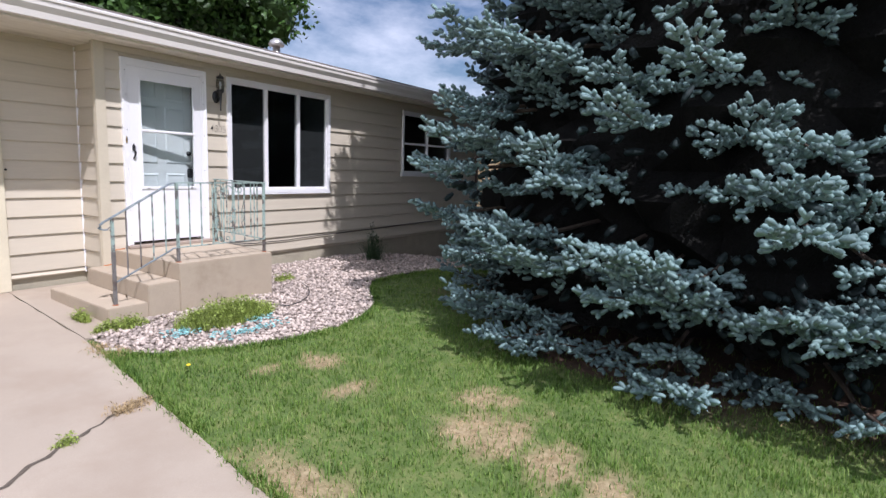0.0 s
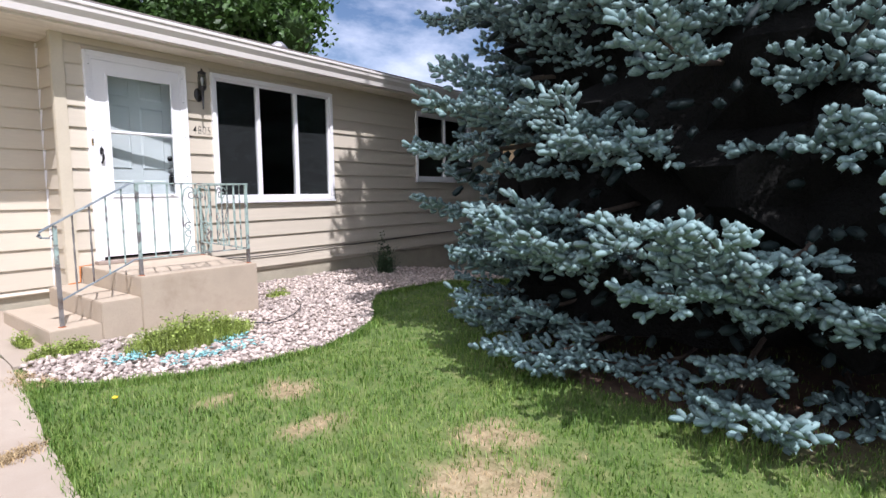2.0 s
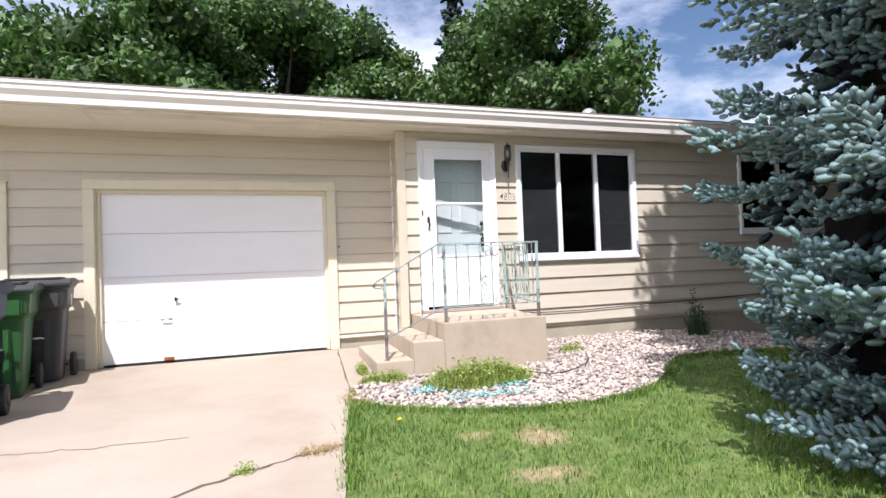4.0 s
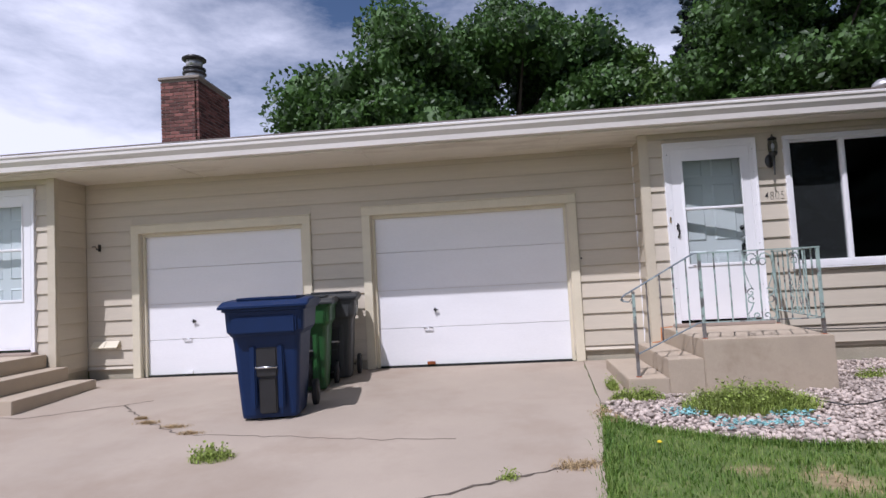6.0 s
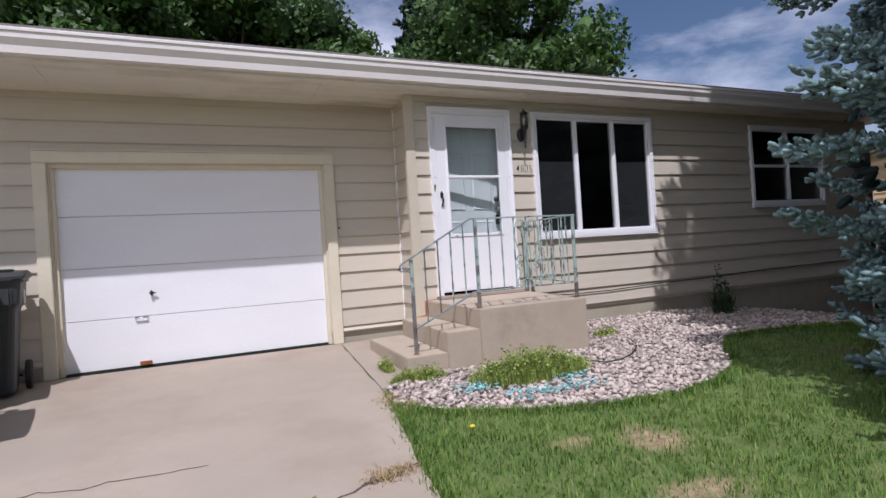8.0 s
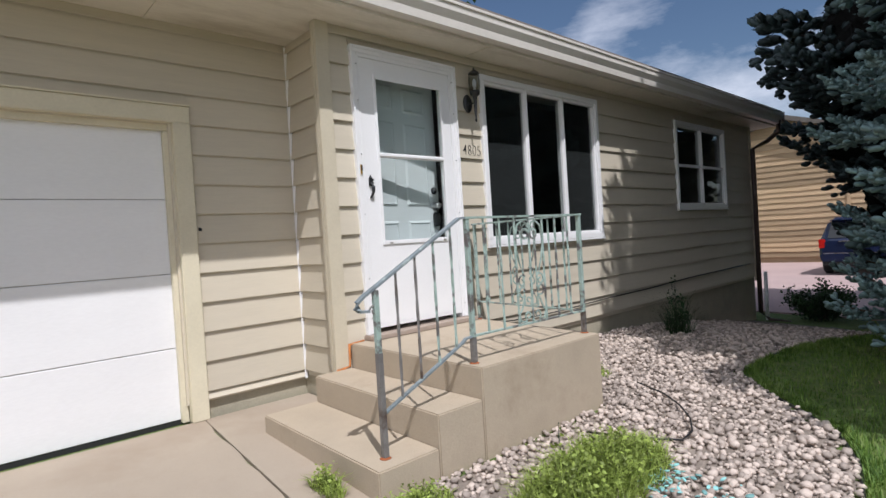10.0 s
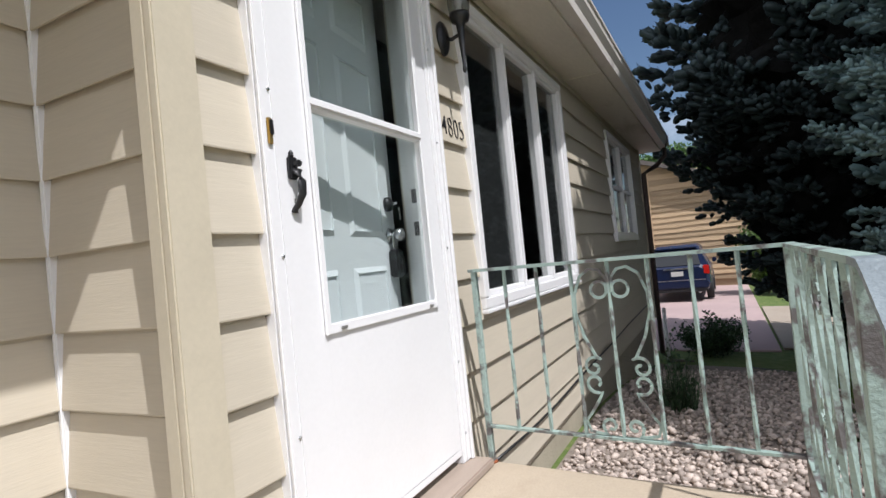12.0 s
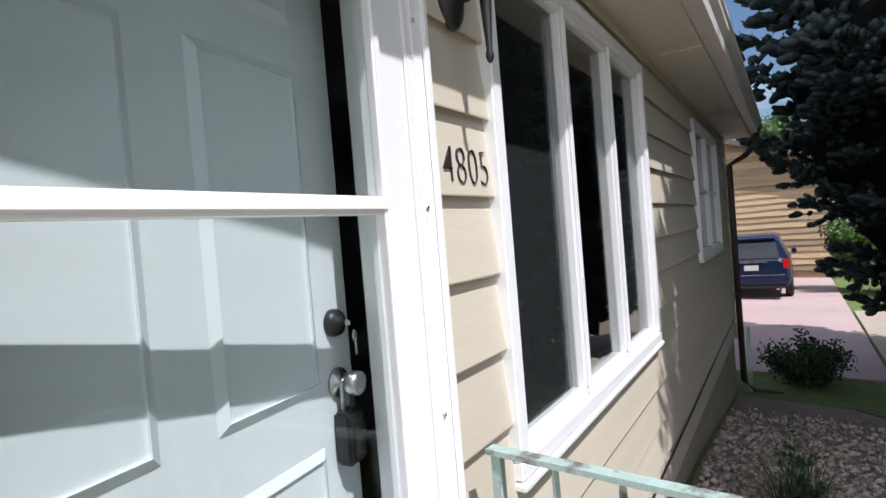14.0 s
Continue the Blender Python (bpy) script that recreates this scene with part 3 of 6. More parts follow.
# foundation
foundation = tagged(boxes("foundation", [(RET_X, WALL_R, 0.02, 0.30, -0.9, 0.15), (GAR_1[1] - 0.1, RET_X + 0.02, GAR_Y + 0.02, GAR_Y + 0.2, -0.4, 0.12), (GAR_2[1] - 0.1, GAR_1[0] + 0.1, GAR_Y + 0.02, GAR_Y + 0.2, -0.4, 0.12),
                                         (WING_X, GAR_2[0] + 0.1, GAR_Y + 0.02, GAR_Y + 0.2, -0.4, 0.12), (-16, WING_X, 0.02, 0.30, -0.5, 0.15), (RET_X + 0.005, RET_X + 0.2, 0.3005, GAR_Y + 0.0195, -0.4, 0.15), (WING_X - 0.2, WING_X - 0.02, 0.3, GAR_Y + 0.02, -0.4, 0.15)], FOUND),
                    "weathered concrete foundation under the siding", "foundation", kind="structure")
boxes("side_foundation", [(WALL_R - 0.2, WALL_R - 0.02, 0.30, 9.0, -0.9, -0.3)], FOUND, foundation)

# soffit, fascia and gutter
bm = bmesh.new()
add_box(bm, -16.4, 8.62, EAVE_Y + 0.12, GAR_Y + 0.16, SOFFIT_Z, SOFFIT_Z + 0.02)
soffit = tagged(part("ceiling_soffit", bm, SOFFIT), "off-white soffit boards under the eave", "soffit", kind="structure")
boxes("soffit_batten", [(x, x + 0.03, EAVE_Y + 0.12, GAR_Y, SOFFIT_Z - 0.008, SOFFIT_Z - 0.001) for x in (-6.1, -3.66, -1.22, 1.22, 3.66, 6.1)], SOFFIT, soffit)
gutter = holder("gutter", label="long off-white metal gutter along the eave", category="gutter")
bm = bmesh.new()
prism(bm, [(EAVE_Y + 0.12, 2.790), (EAVE_Y + 0.035, 2.790), (EAVE_Y + 0.03, 2.850), (EAVE_Y, 2.905), (EAVE_Y, 2.955), (EAVE_Y - 0.012, 2.958), (EAVE_Y - 0.012, 2.978), (EAVE_Y + 0.012, 2.978), (EAVE_Y + 0.012, 2.905), (EAVE_Y + 0.05, 2.835), (EAVE_Y + 0.12, 2.835)], "x", -16.4, 8.62)
part("trough", bm, GUTTER, gutter)
boxes("drip_edge", [(-16.4, 8.62, EAVE_Y + 0.02, EAVE_Y + 0.115, 2.982, 2.997)], WHITE, gutter, bevel=0.003)
boxes("end_cap", [(8.62, 8.635, EAVE_Y - 0.014, EAVE_Y + 0.12, 2.825, 2.995)], BROWN, gutter, "brown end cap")
tagged(boxes("fascia", [(-16.4, 8.62, EAVE_Y + 0.121, EAVE_Y + 0.15, 2.786, 2.980)], GUTTER), "off-white fascia board", "fascia", kind="structure")
tagged(boxes("rake_fascia", [(8.60, 8.64, EAVE_Y + 0.13, 9.5, 2.795, 2.975)], BROWN), "dark brown end fascia", "fascia", kind="structure")
downspout = holder("downspout", label="dark brown downspout at the house corner", category="downspout")
tube("pipe", [(8.5, EAVE_Y + 0.05, 2.85), (8.5, EAVE_Y + 0.06, 2.66), (8.34, -0.25, 2.5), (8.16, -0.07, 2.38), (8.16, -0.07, -0.45), (8.2, -0.2, -0.58), (8.25, -0.5, -0.62)], 0.038, BROWN, downspout, sides=10)
tube("drain_pipe", [(8.26, -0.14, 0.25), (8.26, -0.14, -0.6)], 0.03, WHITE, downspout, "white pipe", sides=10)

# roof, open to the sky, with a ridge along the house
bm = bmesh.new()
prism(bm, [(EAVE_Y + 0.03, 3.000), (4.4, 3.715), (9.6, 3.000), (9.6, 3.025), (4.4, 3.755), (EAVE_Y + 0.03, 3.020)], "x", -16.4, 8.66)
roof = tagged(part("roof", bm, SHINGLE), "grey-brown asphalt shingle roof", "roof", kind="structure")
# unseen rooms added behind the openings, coloured dark so panes look unlit
tagged(boxes("ceiling_attic", [(-16, 8.2, GAR_Y + 0.17, 9.0, 2.70, 2.75)], UNLIT_ROOM), "unseen ceiling of the rooms, coloured dark", "ceiling", kind="structure")
tagged(boxes("floor_room", [(WALL_L + 0.2, WALL_R - 0.2, 0.165, 8.9, 0.40, 0.47)], UNLIT_FLOOR), "carpet floor coloured dark for the unlit living room", "floor", kind="structure")
tagged(boxes("wall_room_back", [(WALL_L + 0.16, WALL_R - 0.16, 4.6, 4.7, 0.47, 2.69)], UNLIT_ROOM), "inner wall coloured dark for the unlit living room", "wall", kind="structure")
tagged(boxes("wall_room_side", [(WALL_L + 0.165, WALL_L + 0.2, 0.165, 4.6, 0.47, 2.69), (4.4, 4.5, 0.165, 4.6, 0.47, 2.69)], UNLIT_ROOM), "partition wall coloured dark for the unlit room", "wall", kind="structure")


# ---- windows ----
def window_unit(name, o, splits, label, hung=False):
    x0, x1, z0, z1 = o
    win = holder(name, label=label, category="window", kind="structure")
    f = 0.055
    bm = bmesh.new()
    for s in ((x0, x1, z1 - f, z1), (x0, x1, z0, z0 + f), (x0, x0 + f, z0 + f, z1 - f), (x1 - f, x1, z0 + f, z1 - f)):
        add_box(bm, s[0], s[1], -0.045, 0.10, s[2], s[3])
    bmesh.ops.bevel(bm, geom=list(bm.edges), offset=0.006, segments=2, affect="EDGES")
    part("window_frame", bm, VINYL, win)
    boxes("window_sill", [(x0 - 0.01, x1 + 0.01, -0.055, -0.002, z0 - 0.022, z0 - 0.002)], VINYL, win, bevel=0.004)
    wid = (x1 - x0 - 2 * f) / splits
    for k in range(splits):
        a, b = x0 + f + k * wid, x0 + f + (k + 1) * wid
        sash = holder("sash")
        sash.parent = win
        g = 0.028
        boxes("sash_frame", [(a, b, -0.022, 0.05, z1 - f - g, z1 - f), (a, b, -0.022, 0.05, z0 + f, z0 + f + g), (a, a + g, -0.022, 0.05, z0 + f + g, z1 - f - g), (b - g, b, -0.022, 0.05, z0 + f + g, z1 - f - g)], VINYL, sash, bevel=0.005)
        if k:
            boxes("mullion", [(a - 0.012, a + 0.012, -0.034, -0.0225, z0 + f, z1 - f)], VINYL, sash, bevel=0.004)
        p = boxes("pane", [(a + g, b - g, 0.008, 0.013, z0 + f + g, z1 - f - g)], GLASS, sash)
        p.visible_shadow = False
        if hung:
            boxes("meeting_rail", [(a + g, b - g, -0.016, 0.04, (z0 + z1) / 2 - 0.02, (z0 + z1) / 2 + 0.02)], VINYL, sash, bevel=0.004)
        elif k != 1:
            boxes("insect_screen", [(a + g, b - g, 0.03, 0.034, z0 + f + g, z1 - f - g)], SCREEN, sash, "dark grey insect screen")
    return win


window_unit("window_1", WIN, 3, "white vinyl three-pane living room window")
window_unit("window_2", WIN2, 2, "white vinyl two-sash bedroom window", True)


# ---- garage doors ----
def garage_door(name, o, label, rusty):
    x0, x1, z0, z1 = o
    door = holder(name, label=label, category="garage door", kind="structure")
    w = 0.115
    boxes("door_trim", [(x0, x0 + w, GAR_Y - 0.05, GAR_Y + 0.02, 0.0, z1 - w - 0.001), (x1 - w, x1, GAR_Y - 0.05, GAR_Y + 0.02, 0.0, z1 - w - 0.001), (x0, x1, GAR_Y - 0.05, GAR_Y + 0.02, z1 - w, z1)], CREAM, door, "cream painted trim", bevel=0.006)
    boxes("drip_cap", [(x0 - 0.005, x1 + 0.005, GAR_Y - 0.06, GAR_Y - 0.0, z1 + 0.001, z1 + 0.012)], CREAM, door)
    boxes("stop_moulding", [(x0 + w, x0 + w + 0.045, GAR_Y + 0.025, GAR_Y + 0.07, 0.0, z1 - w - 0.05), (x1 - w - 0.045, x1 - w, GAR_Y + 0.025, GAR_Y + 0.07, 0.0, z1 - w - 0.05), (x0 + w, x1 - w, GAR_Y + 0.025, GAR_Y + 0.07, z1 - w - 0.045, z1 - w)], CREAM, door, bevel=0.004)
    a, b = x0 + w + 0.004, x1 - w - 0.004
    top = z1 - w
    cuts = [0.015, top * 0.25, top * 0.5, top * 0.75, top]
    for lo, hi in zip(cuts, cuts[1:]):
        boxes("door_panel", [(a, b, GAR_Y + 0.075, GAR_Y + 0.115, lo + 0.002, hi - 0.002)], GARAGE_WHITE, door, bevel=0.004)
    boxes("bottom_seal", [(a, b, GAR_Y + 0.08, GAR_Y + 0.11, -0.03, 0.014)], RUBBER, door)
    cx, cz = x0 + 0.325 * (x1 - x0), 0.75
    hs = holder("lock_handle")
    hs.parent = door
    lathe("rose", [(0.018, 0), (0.018, 0.005), (0.009, 0.010), (0.009, 0.03)], BLACK, hs, at=(cx, GAR_Y + 0.075, cz), turn=Euler((radians(90), 0, 0)).to_matrix().to_4x4(), sides=14)
    bm = bmesh.new()
    add_box(bm, cx - 0.02, cx + 0.045, GAR_Y + 0.035, GAR_Y + 0.048, cz - 0.006, cz + 0.006)
    add_box(bm, cx - 0.006, cx + 0.006, GAR_Y + 0.034, GAR_Y + 0.047, cz - 0.03, cz + 0.03)
    part("t_bar", bm, BLACK, hs)
    lift = tube("lift_handle", [(cx - 0.16, GAR_Y + 0.075, cz - 0.235), (cx - 0.16, GAR_Y + 0.045, cz - 0.24), (cx - 0.05, GAR_Y + 0.045, cz - 0.24), (cx - 0.05, GAR_Y + 0.075, cz - 0.235)], 0.008, CHROME, door)
    boxes("foot_step", [(cx - 0.14, cx - 0.03, GAR_Y + 0.05, GAR_Y + 0.0745, 0.02, 0.06)], RUST if rusty else WHITE, door, "rusty foot plate" if rusty else "", bevel=0.005)
    return door


garage_door("door_garage", GAR_1, "white sectional garage door with cream trim", True)
garage_door("door_garage_neighbour", GAR_2, "white sectional garage door of the neighbouring unit", False)


# ---- entrance doors ----
def entrance(name, label, m, ajar, detailed):
    """White storm door in its trim, with a panelled inner door behind; built with its foot-left corner at the origin."""
    door = holder(name, label=label, category="door", kind="structure")
    W, H = 1.07, 2.16
    boxes("door_trim", [(0, 0.055, -0.04, 0.0, 0, H - 0.0555), (W - 0.055, W, -0.04, 0.0, 0, H - 0.0555), (0, W, -0.04, 0.0, H - 0.055, H)], WHITE, door, bevel=0.006)
    boxes("trim_lip", [(0.0, 0.018, -0.052, -0.0405, 0, H), (W - 0.018, W, -0.052, -0.0405, 0, H), (0.0225, W - 0.0225, -0.052, -0.0405, H - 0.022, H)], WHITE, door, bevel=0.003)
    boxes("z_bar", [(0.056, 0.076, -0.036, 0.0, 0, H - 0.08), (W - 0.076, W - 0.056, -0.036, 0.0, 0, H - 0.08), (0.056, W - 0.056, -0.036, 0.0, H - 0.08, H - 0.056)], VINYL, door, bevel=0.003)
    storm = holder("storm_door")
    storm.parent = door
    a, b, z0, z1 = 0.079, W - 0.079, 0.035, H - 0.083
    gx0, gx1, gz0, gz1, mz = 0.21, 0.89, 0.675, 1.965, 1.340
    y0, y1 = -0.03, 0.008
    bm = bmesh.new()
    for s in ((a, gx0, z0, z1), (gx1, b, z0, z1), (gx0 + 0.0002, gx1 - 0.0002, z0, gz0), (gx0 + 0.0002, gx1 - 0.0002, gz1, z1)):
        add_box(bm, s[0], s[1], y0, y1, s[2], s[3])
    part("storm_panel", bm, WHITE, storm)
    for zz0, zz1 in ((gz0, gz0 + 0.022), (gz1 - 0.022, gz1)):
        boxes("glass_bead", [(gx0 - 0.012, gx1 + 0.012, y0 - 0.010, y0 - 0.0005, zz0 - 0.012, zz1 - 0.0)], WHITE, storm, bevel=0.004)
    for xx in (gx0 - 0.014, gx1 - 0.010):
        boxes("glass_bead", [(xx, xx + 0.024, y0 - 0.012, y0 - 0.0005, gz0 - 0.012, gz1 + 0.0)], WHITE, storm, bevel=0.004)
    boxes("mid_rail", [(gx0, gx1, y0 - 0.006, y1, mz - 0.002, mz + 0.032), (gx0, gx1, y0 - 0.013, y0 - 0.0065, mz + 0.004, mz + 0.026)], WHITE, storm, bevel=0.003)
    for lo, hi, yy in ((gz0, mz, -0.006), (mz, gz1, -0.014)):
        p = boxes("pane", [(gx0 + 0.001, gx1 - 0.001, yy, yy + 0.004, lo + 0.001, hi - 0.001)], STORM_GLASS, storm)
        p.visible_shadow = False
    boxes("kick_groove", [(a + 0.012, b - 0.012, y0 - 0.004, y0 - 0.0005, z0 + 0.002, z0 + 0.03)], VINYL, storm, bevel=0.002)
    if detailed:
        for zz in (0.12, 0.42, 0.9, 1.35, 1.75, 2.02):
            lathe("screw", [(0.006, 0), (0.006, 0.002), (0.003, 0.004)], CHROME, storm, at=(0.045, -0.0405, zz), turn=Euler((radians(90), 0, 0)).to_matrix().to_4x4(), sides=10)
            lathe("screw", [(0.006, 0), (0.006, 0.002), (0.003, 0.004)], CHROME, storm, at=(W - 0.045, -0.0405, zz), turn=Euler((radians(90), 0, 0)).to_matrix().to_4x4(), sides=10)
        for xx in (gx0 + 0.05, gx1 - 0.07):
            boxes("glass_clip", [(xx, xx + 0.03, y0 - 0.016, y0 - 0.0105, gz0 - 0.002, gz0 + 0.008)], ALU, storm, bevel=0.002)
    # pull handle
    hx, hz = 0.117, 1.125
    handle = holder("pull_handle")
    handle.parent = storm
    handle["label"] = "black pull handle"
    boxes("plate", [(hx - 0.017, hx + 0.017, y0 - 0.014, y0 - 0.0005, hz - 0.012, hz + 0.052)], BLACK, handle, bevel=0.004)
    lathe("finial", [(0.006, 0), (0.009, 0.003), (0.006, 0.007), (0.008, 0.011), (0.005, 0.015), (0.002, 0.019)], BLACK, handle, at=(hx, y0 - 0.006, hz + 0.052), sides=12)
    boxes("thumb_button", [(hx - 0.006, hx + 0.012, y0 - 0.036, y0 - 0.0125, hz + 0.022, hz + 0.040)], BLACK, handle, bevel=0.004)
    tube("grip", [(hx, y0 - 0.008, hz + 0.012), (hx + 0.002, y0 - 0.026, hz + 0.006), (hx + 0.003, y0 - 0.034, hz - 0.02), (hx + 0.003, y0 - 0.033, hz - 0.055), (hx + 0.0, y0 - 0.018, hz - 0.082), (hx - 0.002, y0 - 0.006, hz - 0.094), (hx - 0.002, y0 - 0.003, hz - 0.104)], [0.011, 0.0125, 0.0125, 0.0115, 0.009, 0.008, 0.011], BLACK, handle, sides=10)
    # threshold
    boxes("threshold", [(-0.02, W + 0.02, -0.13, 0.16, -0.034, 0.0)], SILL_WOOD, door, "worn brown threshold", bevel=0.006)
    # jamb and inner door
    boxes("jamb", [(0.042, 0.075, 0.001, 0.132, 0.0, H - 0.05), (W - 0.075, W - 0.042, 0.001, 0.132, 0.0, H - 0.05), (0.075, W - 0.075, 0.001, 0.132, H - 0.085, H - 0.05)], WHITE, door, bevel=0.002)
    boxes("strike_plate", [(W - 0.0765, W - 0.0752, 0.06, 0.09, 1.107, 1.167), (W - 0.0765, W - 0.0752, 0.06, 0.09, 0.966, 1.026)], BLACK, door)
    inner = holder("inner_door", (0.099, 0.085, 0.022), ajar)
    inner.parent = door
    inner["label"] = "pale six-panel inner door standing ajar" if ajar else "pale six-panel inner door"
    IW, IH = W - 0.16, H - 0.1
    bm = bmesh.new()
    add_box(bm, 0, IW, 0, 0.044, 0, IH)
    part("leaf", bm, MINT_DOOR, inner)
    cols = ((0.12, IW / 2 - 0.055), (IW / 2 + 0.055, IW - 0.12))
    for lo, hi in ((0.20, 0.83), (0.95, 1.64), (1.73, 1.94)):
        for ca, cb in cols:
            bm = bmesh.new()
            add_box(bm, ca, cb, -0.012, -0.0005, lo, hi)
            top = [v for v in bm.verts if v.co.y < -0.005]
            mid = Vector(((ca + cb) / 2, 0, (lo + hi) / 2))
            for v in top:
                v.co.x += math.copysign(0.02, mid.x - v.co.x)
                v.co.z += math.copysign(0.02, mid.z - v.co.z)
            front = [f for f in bm.faces if all(v.co.y < -0.005 for v in f.verts)]
            r = bmesh.ops.inset_region(bm, faces=front, thickness=0.022, depth=0.0)
            for f in front:
                for v in f.verts:
                    v.co.y = -0.005
            part("raised_panel", bm, MINT_DOOR, inner)
    flip = Euler((radians(90), 0, 0)).to_matrix().to_4x4()
    lx = IW - 0.06
    if ajar:
        bolt = lathe("deadbolt", [(0.031, 0), (0.031, 0.010), (0.027, 0.020), (0.014, 0.022), (0.012, 0.03)], BLACK, inner, at=(lx, -0.0005, 1.09), turn=flip, sides=24)
        boxes("key_blade", [(lx - 0.001, lx + 0.001, -0.05, -0.0305, 1.085, 1.095)], CHROME, bolt)
        lathe("key_bow", [(0.013, -0.001), (0.013, 0.001)], CHROME, bolt, at=(lx + 0.004, -0.056, 1.062), turn=Euler((radians(90), 0, radians(15))).to_matrix().to_4x4(), sides=16)
        boxes("second_key", [(lx + 0.002, lx + 0.008, -0.058, -0.056, 1.018, 1.056)], CHROME, bolt)
        lathe("knob", [(0.033, 0), (0.033, 0.008), (0.014, 0.012), (0.012, 0.028), (0.024, 0.034), (0.0285, 0.048), (0.026, 0.062), (0.012, 0.066)], CHROME, inner, "satin nickel knob", at=(lx, -0.0005, 0.955), turn=flip, sides=28)
        box_ob = holder("lock_box")
        box_ob.parent = inner
        box_ob["label"] = "black key lock box hung on the knob"
        boxes("case", [(lx - 0.03, lx + 0.032, -0.046, -0.001, 0.775, 0.895)], BLACK, box_ob, bevel=0.008)
        boxes("cover", [(lx - 0.02, lx + 0.022, -0.054, -0.0465, 0.79, 0.865)], RUBBER, box_ob, bevel=0.004)
        tube("shackle", [(lx - 0.016, -0.024, 0.893), (lx - 0.016, -0.024, 0.955), (lx, -0.024, 0.975), (lx + 0.016, -0.024, 0.955), (lx + 0.016, -0.024, 0.893)], 0.005, CHROME, box_ob)
    door.matrix_basis = m
    return door


entrance("door_1", "white storm door with glass over a pale inner door left ajar", pose(DOOR[0], 0, DOOR[2]), 7.0, True)
entrance("door_neighbour", "white storm door of the neighbouring unit", pose(-9.19, 0, DOOR[2]), 0.0, False)

# bell push on the trim
bell = holder("doorbell", (0.035, -0.0405, 1.715), label="small brass doorbell on the door trim", category="doorbell")
boxes("plate", [(-0.009, 0.009, -0.008, 0.0, -0.036, 0.036)], BRASS, bell, bevel=0.003)
boxes("button", [(-0.006, 0.006, -0.016, -0.0085, -0.012, 0.03)], BLACK, bell, bevel=0.003)


# ---- porch and steps ----
def shear_block(name, x0, x1, y0, y1, z0, z1, lean0, lean1, material, parent=None):
    """A worn concrete block whose sides run slightly askew to the wall."""
    bm = bmesh.new()
    add_box(bm, x0, x1, y0, y1, z0, z1)
    for v in bm.verts:
        if v.co.y > (y0 + y1) / 2:
            v.co.x += lean0 if v.co.x < (x0 + x1) / 2 else lean1
    bmesh.ops.bevel(bm, geom=list(bm.edges), offset=0.007, segments=2, affect="EDGES")
    return part(name, bm, material, parent)


def porch(name, label, m):
    p = holder(name, label=label, category="porch steps", kind="structure")
    shear_block("landing", -0.17, 1.01, -1.36, -0.03, -0.25, 0.445, 0.02, 0.14, PORCH, p)
    shear_block("upper_step", -0.50, -0.172, -1.355, -0.03, -0.25, 0.272, 0.05, 0.02, PORCH, p)
    shear_block("lower_step", -0.88, -0.502, -1.35, -0.03, -0.25, 0.10, 0.05, 0.05, PORCH, p)
    p.matrix_basis = m
    return p


porch("entrance_porch", "weathered tan concrete porch with two steps", Matrix())
porch("neighbour_porch", "tan concrete porch of the neighbouring unit", Matrix.Translation((-8.12, 0, 0)) @ Matrix.Diagonal((-1, 1, 1, 1)))
tagged(tube("caulk", [(-0.285, -0.035, 0.16), (-0.27, -0.035, 0.272), (-0.17, -0.04, 0.285), (-0.165, -0.04, 0.44), (-0.04, -0.045, 0.452)], [0.008, 0.012, 0.008, 0.012, 0.007], ORANGE_FOAM, sides=7), "rusty orange caulk along the siding foot", "caulk", kind="structure")


# ---- railing ----
TOP, LOW = 1.265, 0.60
railing = holder("railing", label="wrought iron railing with chipped mint paint and scrolls", category="railing")
FL, FR, WP, ST = (-0.112, -1.25), (0.978, -1.26), (1.13, -0.105), (-0.755, -1.235)


def between(a, b, f):
    return (a[0] + (b[0] - a[0]) * f, a[1] + (b[1] - a[1]) * f)


def post(p, z0, z1, half, shoe):
    ob = boxes("post", [(p[0] - half, p[0] + half, p[1] - half, p[1] + half, z0 + shoe, z1)], MINT_IRON, railing, bevel=0.002, segments=1)
    boxes("post_shoe", [(p[0] - half - 0.0005, p[0] + half + 0.0005, p[1] - half - 0.0005, p[1] + half + 0.0005, z0 - 0.01, z0 + shoe)], IRON, ob, "bare dark iron foot")
    lathe("rust_ring", [(half * 2.2, 0), (half * 1.9, 0.004), (half * 1.2, 0.007)], RUST, ob, "rust stain at the foot", at=(p[0], p[1], z0 + 0.0005), sides=14)


post(FL, 0.445, TOP, 0.0135, 0.15)
post(FR, 0.445, TOP, 0.0135, 0.15)
post(WP, 0.445, TOP, 0.012, 0.02)
post(ST, 0.10, 0.93, 0.0135, 0.52)


def flat_rail(name, pts, half_w, half_h, material):
    bm = bmesh.new()
    add_tube(bm, pts, (half_w, half_h), square=True)
    return part(name, bm, material, railing)


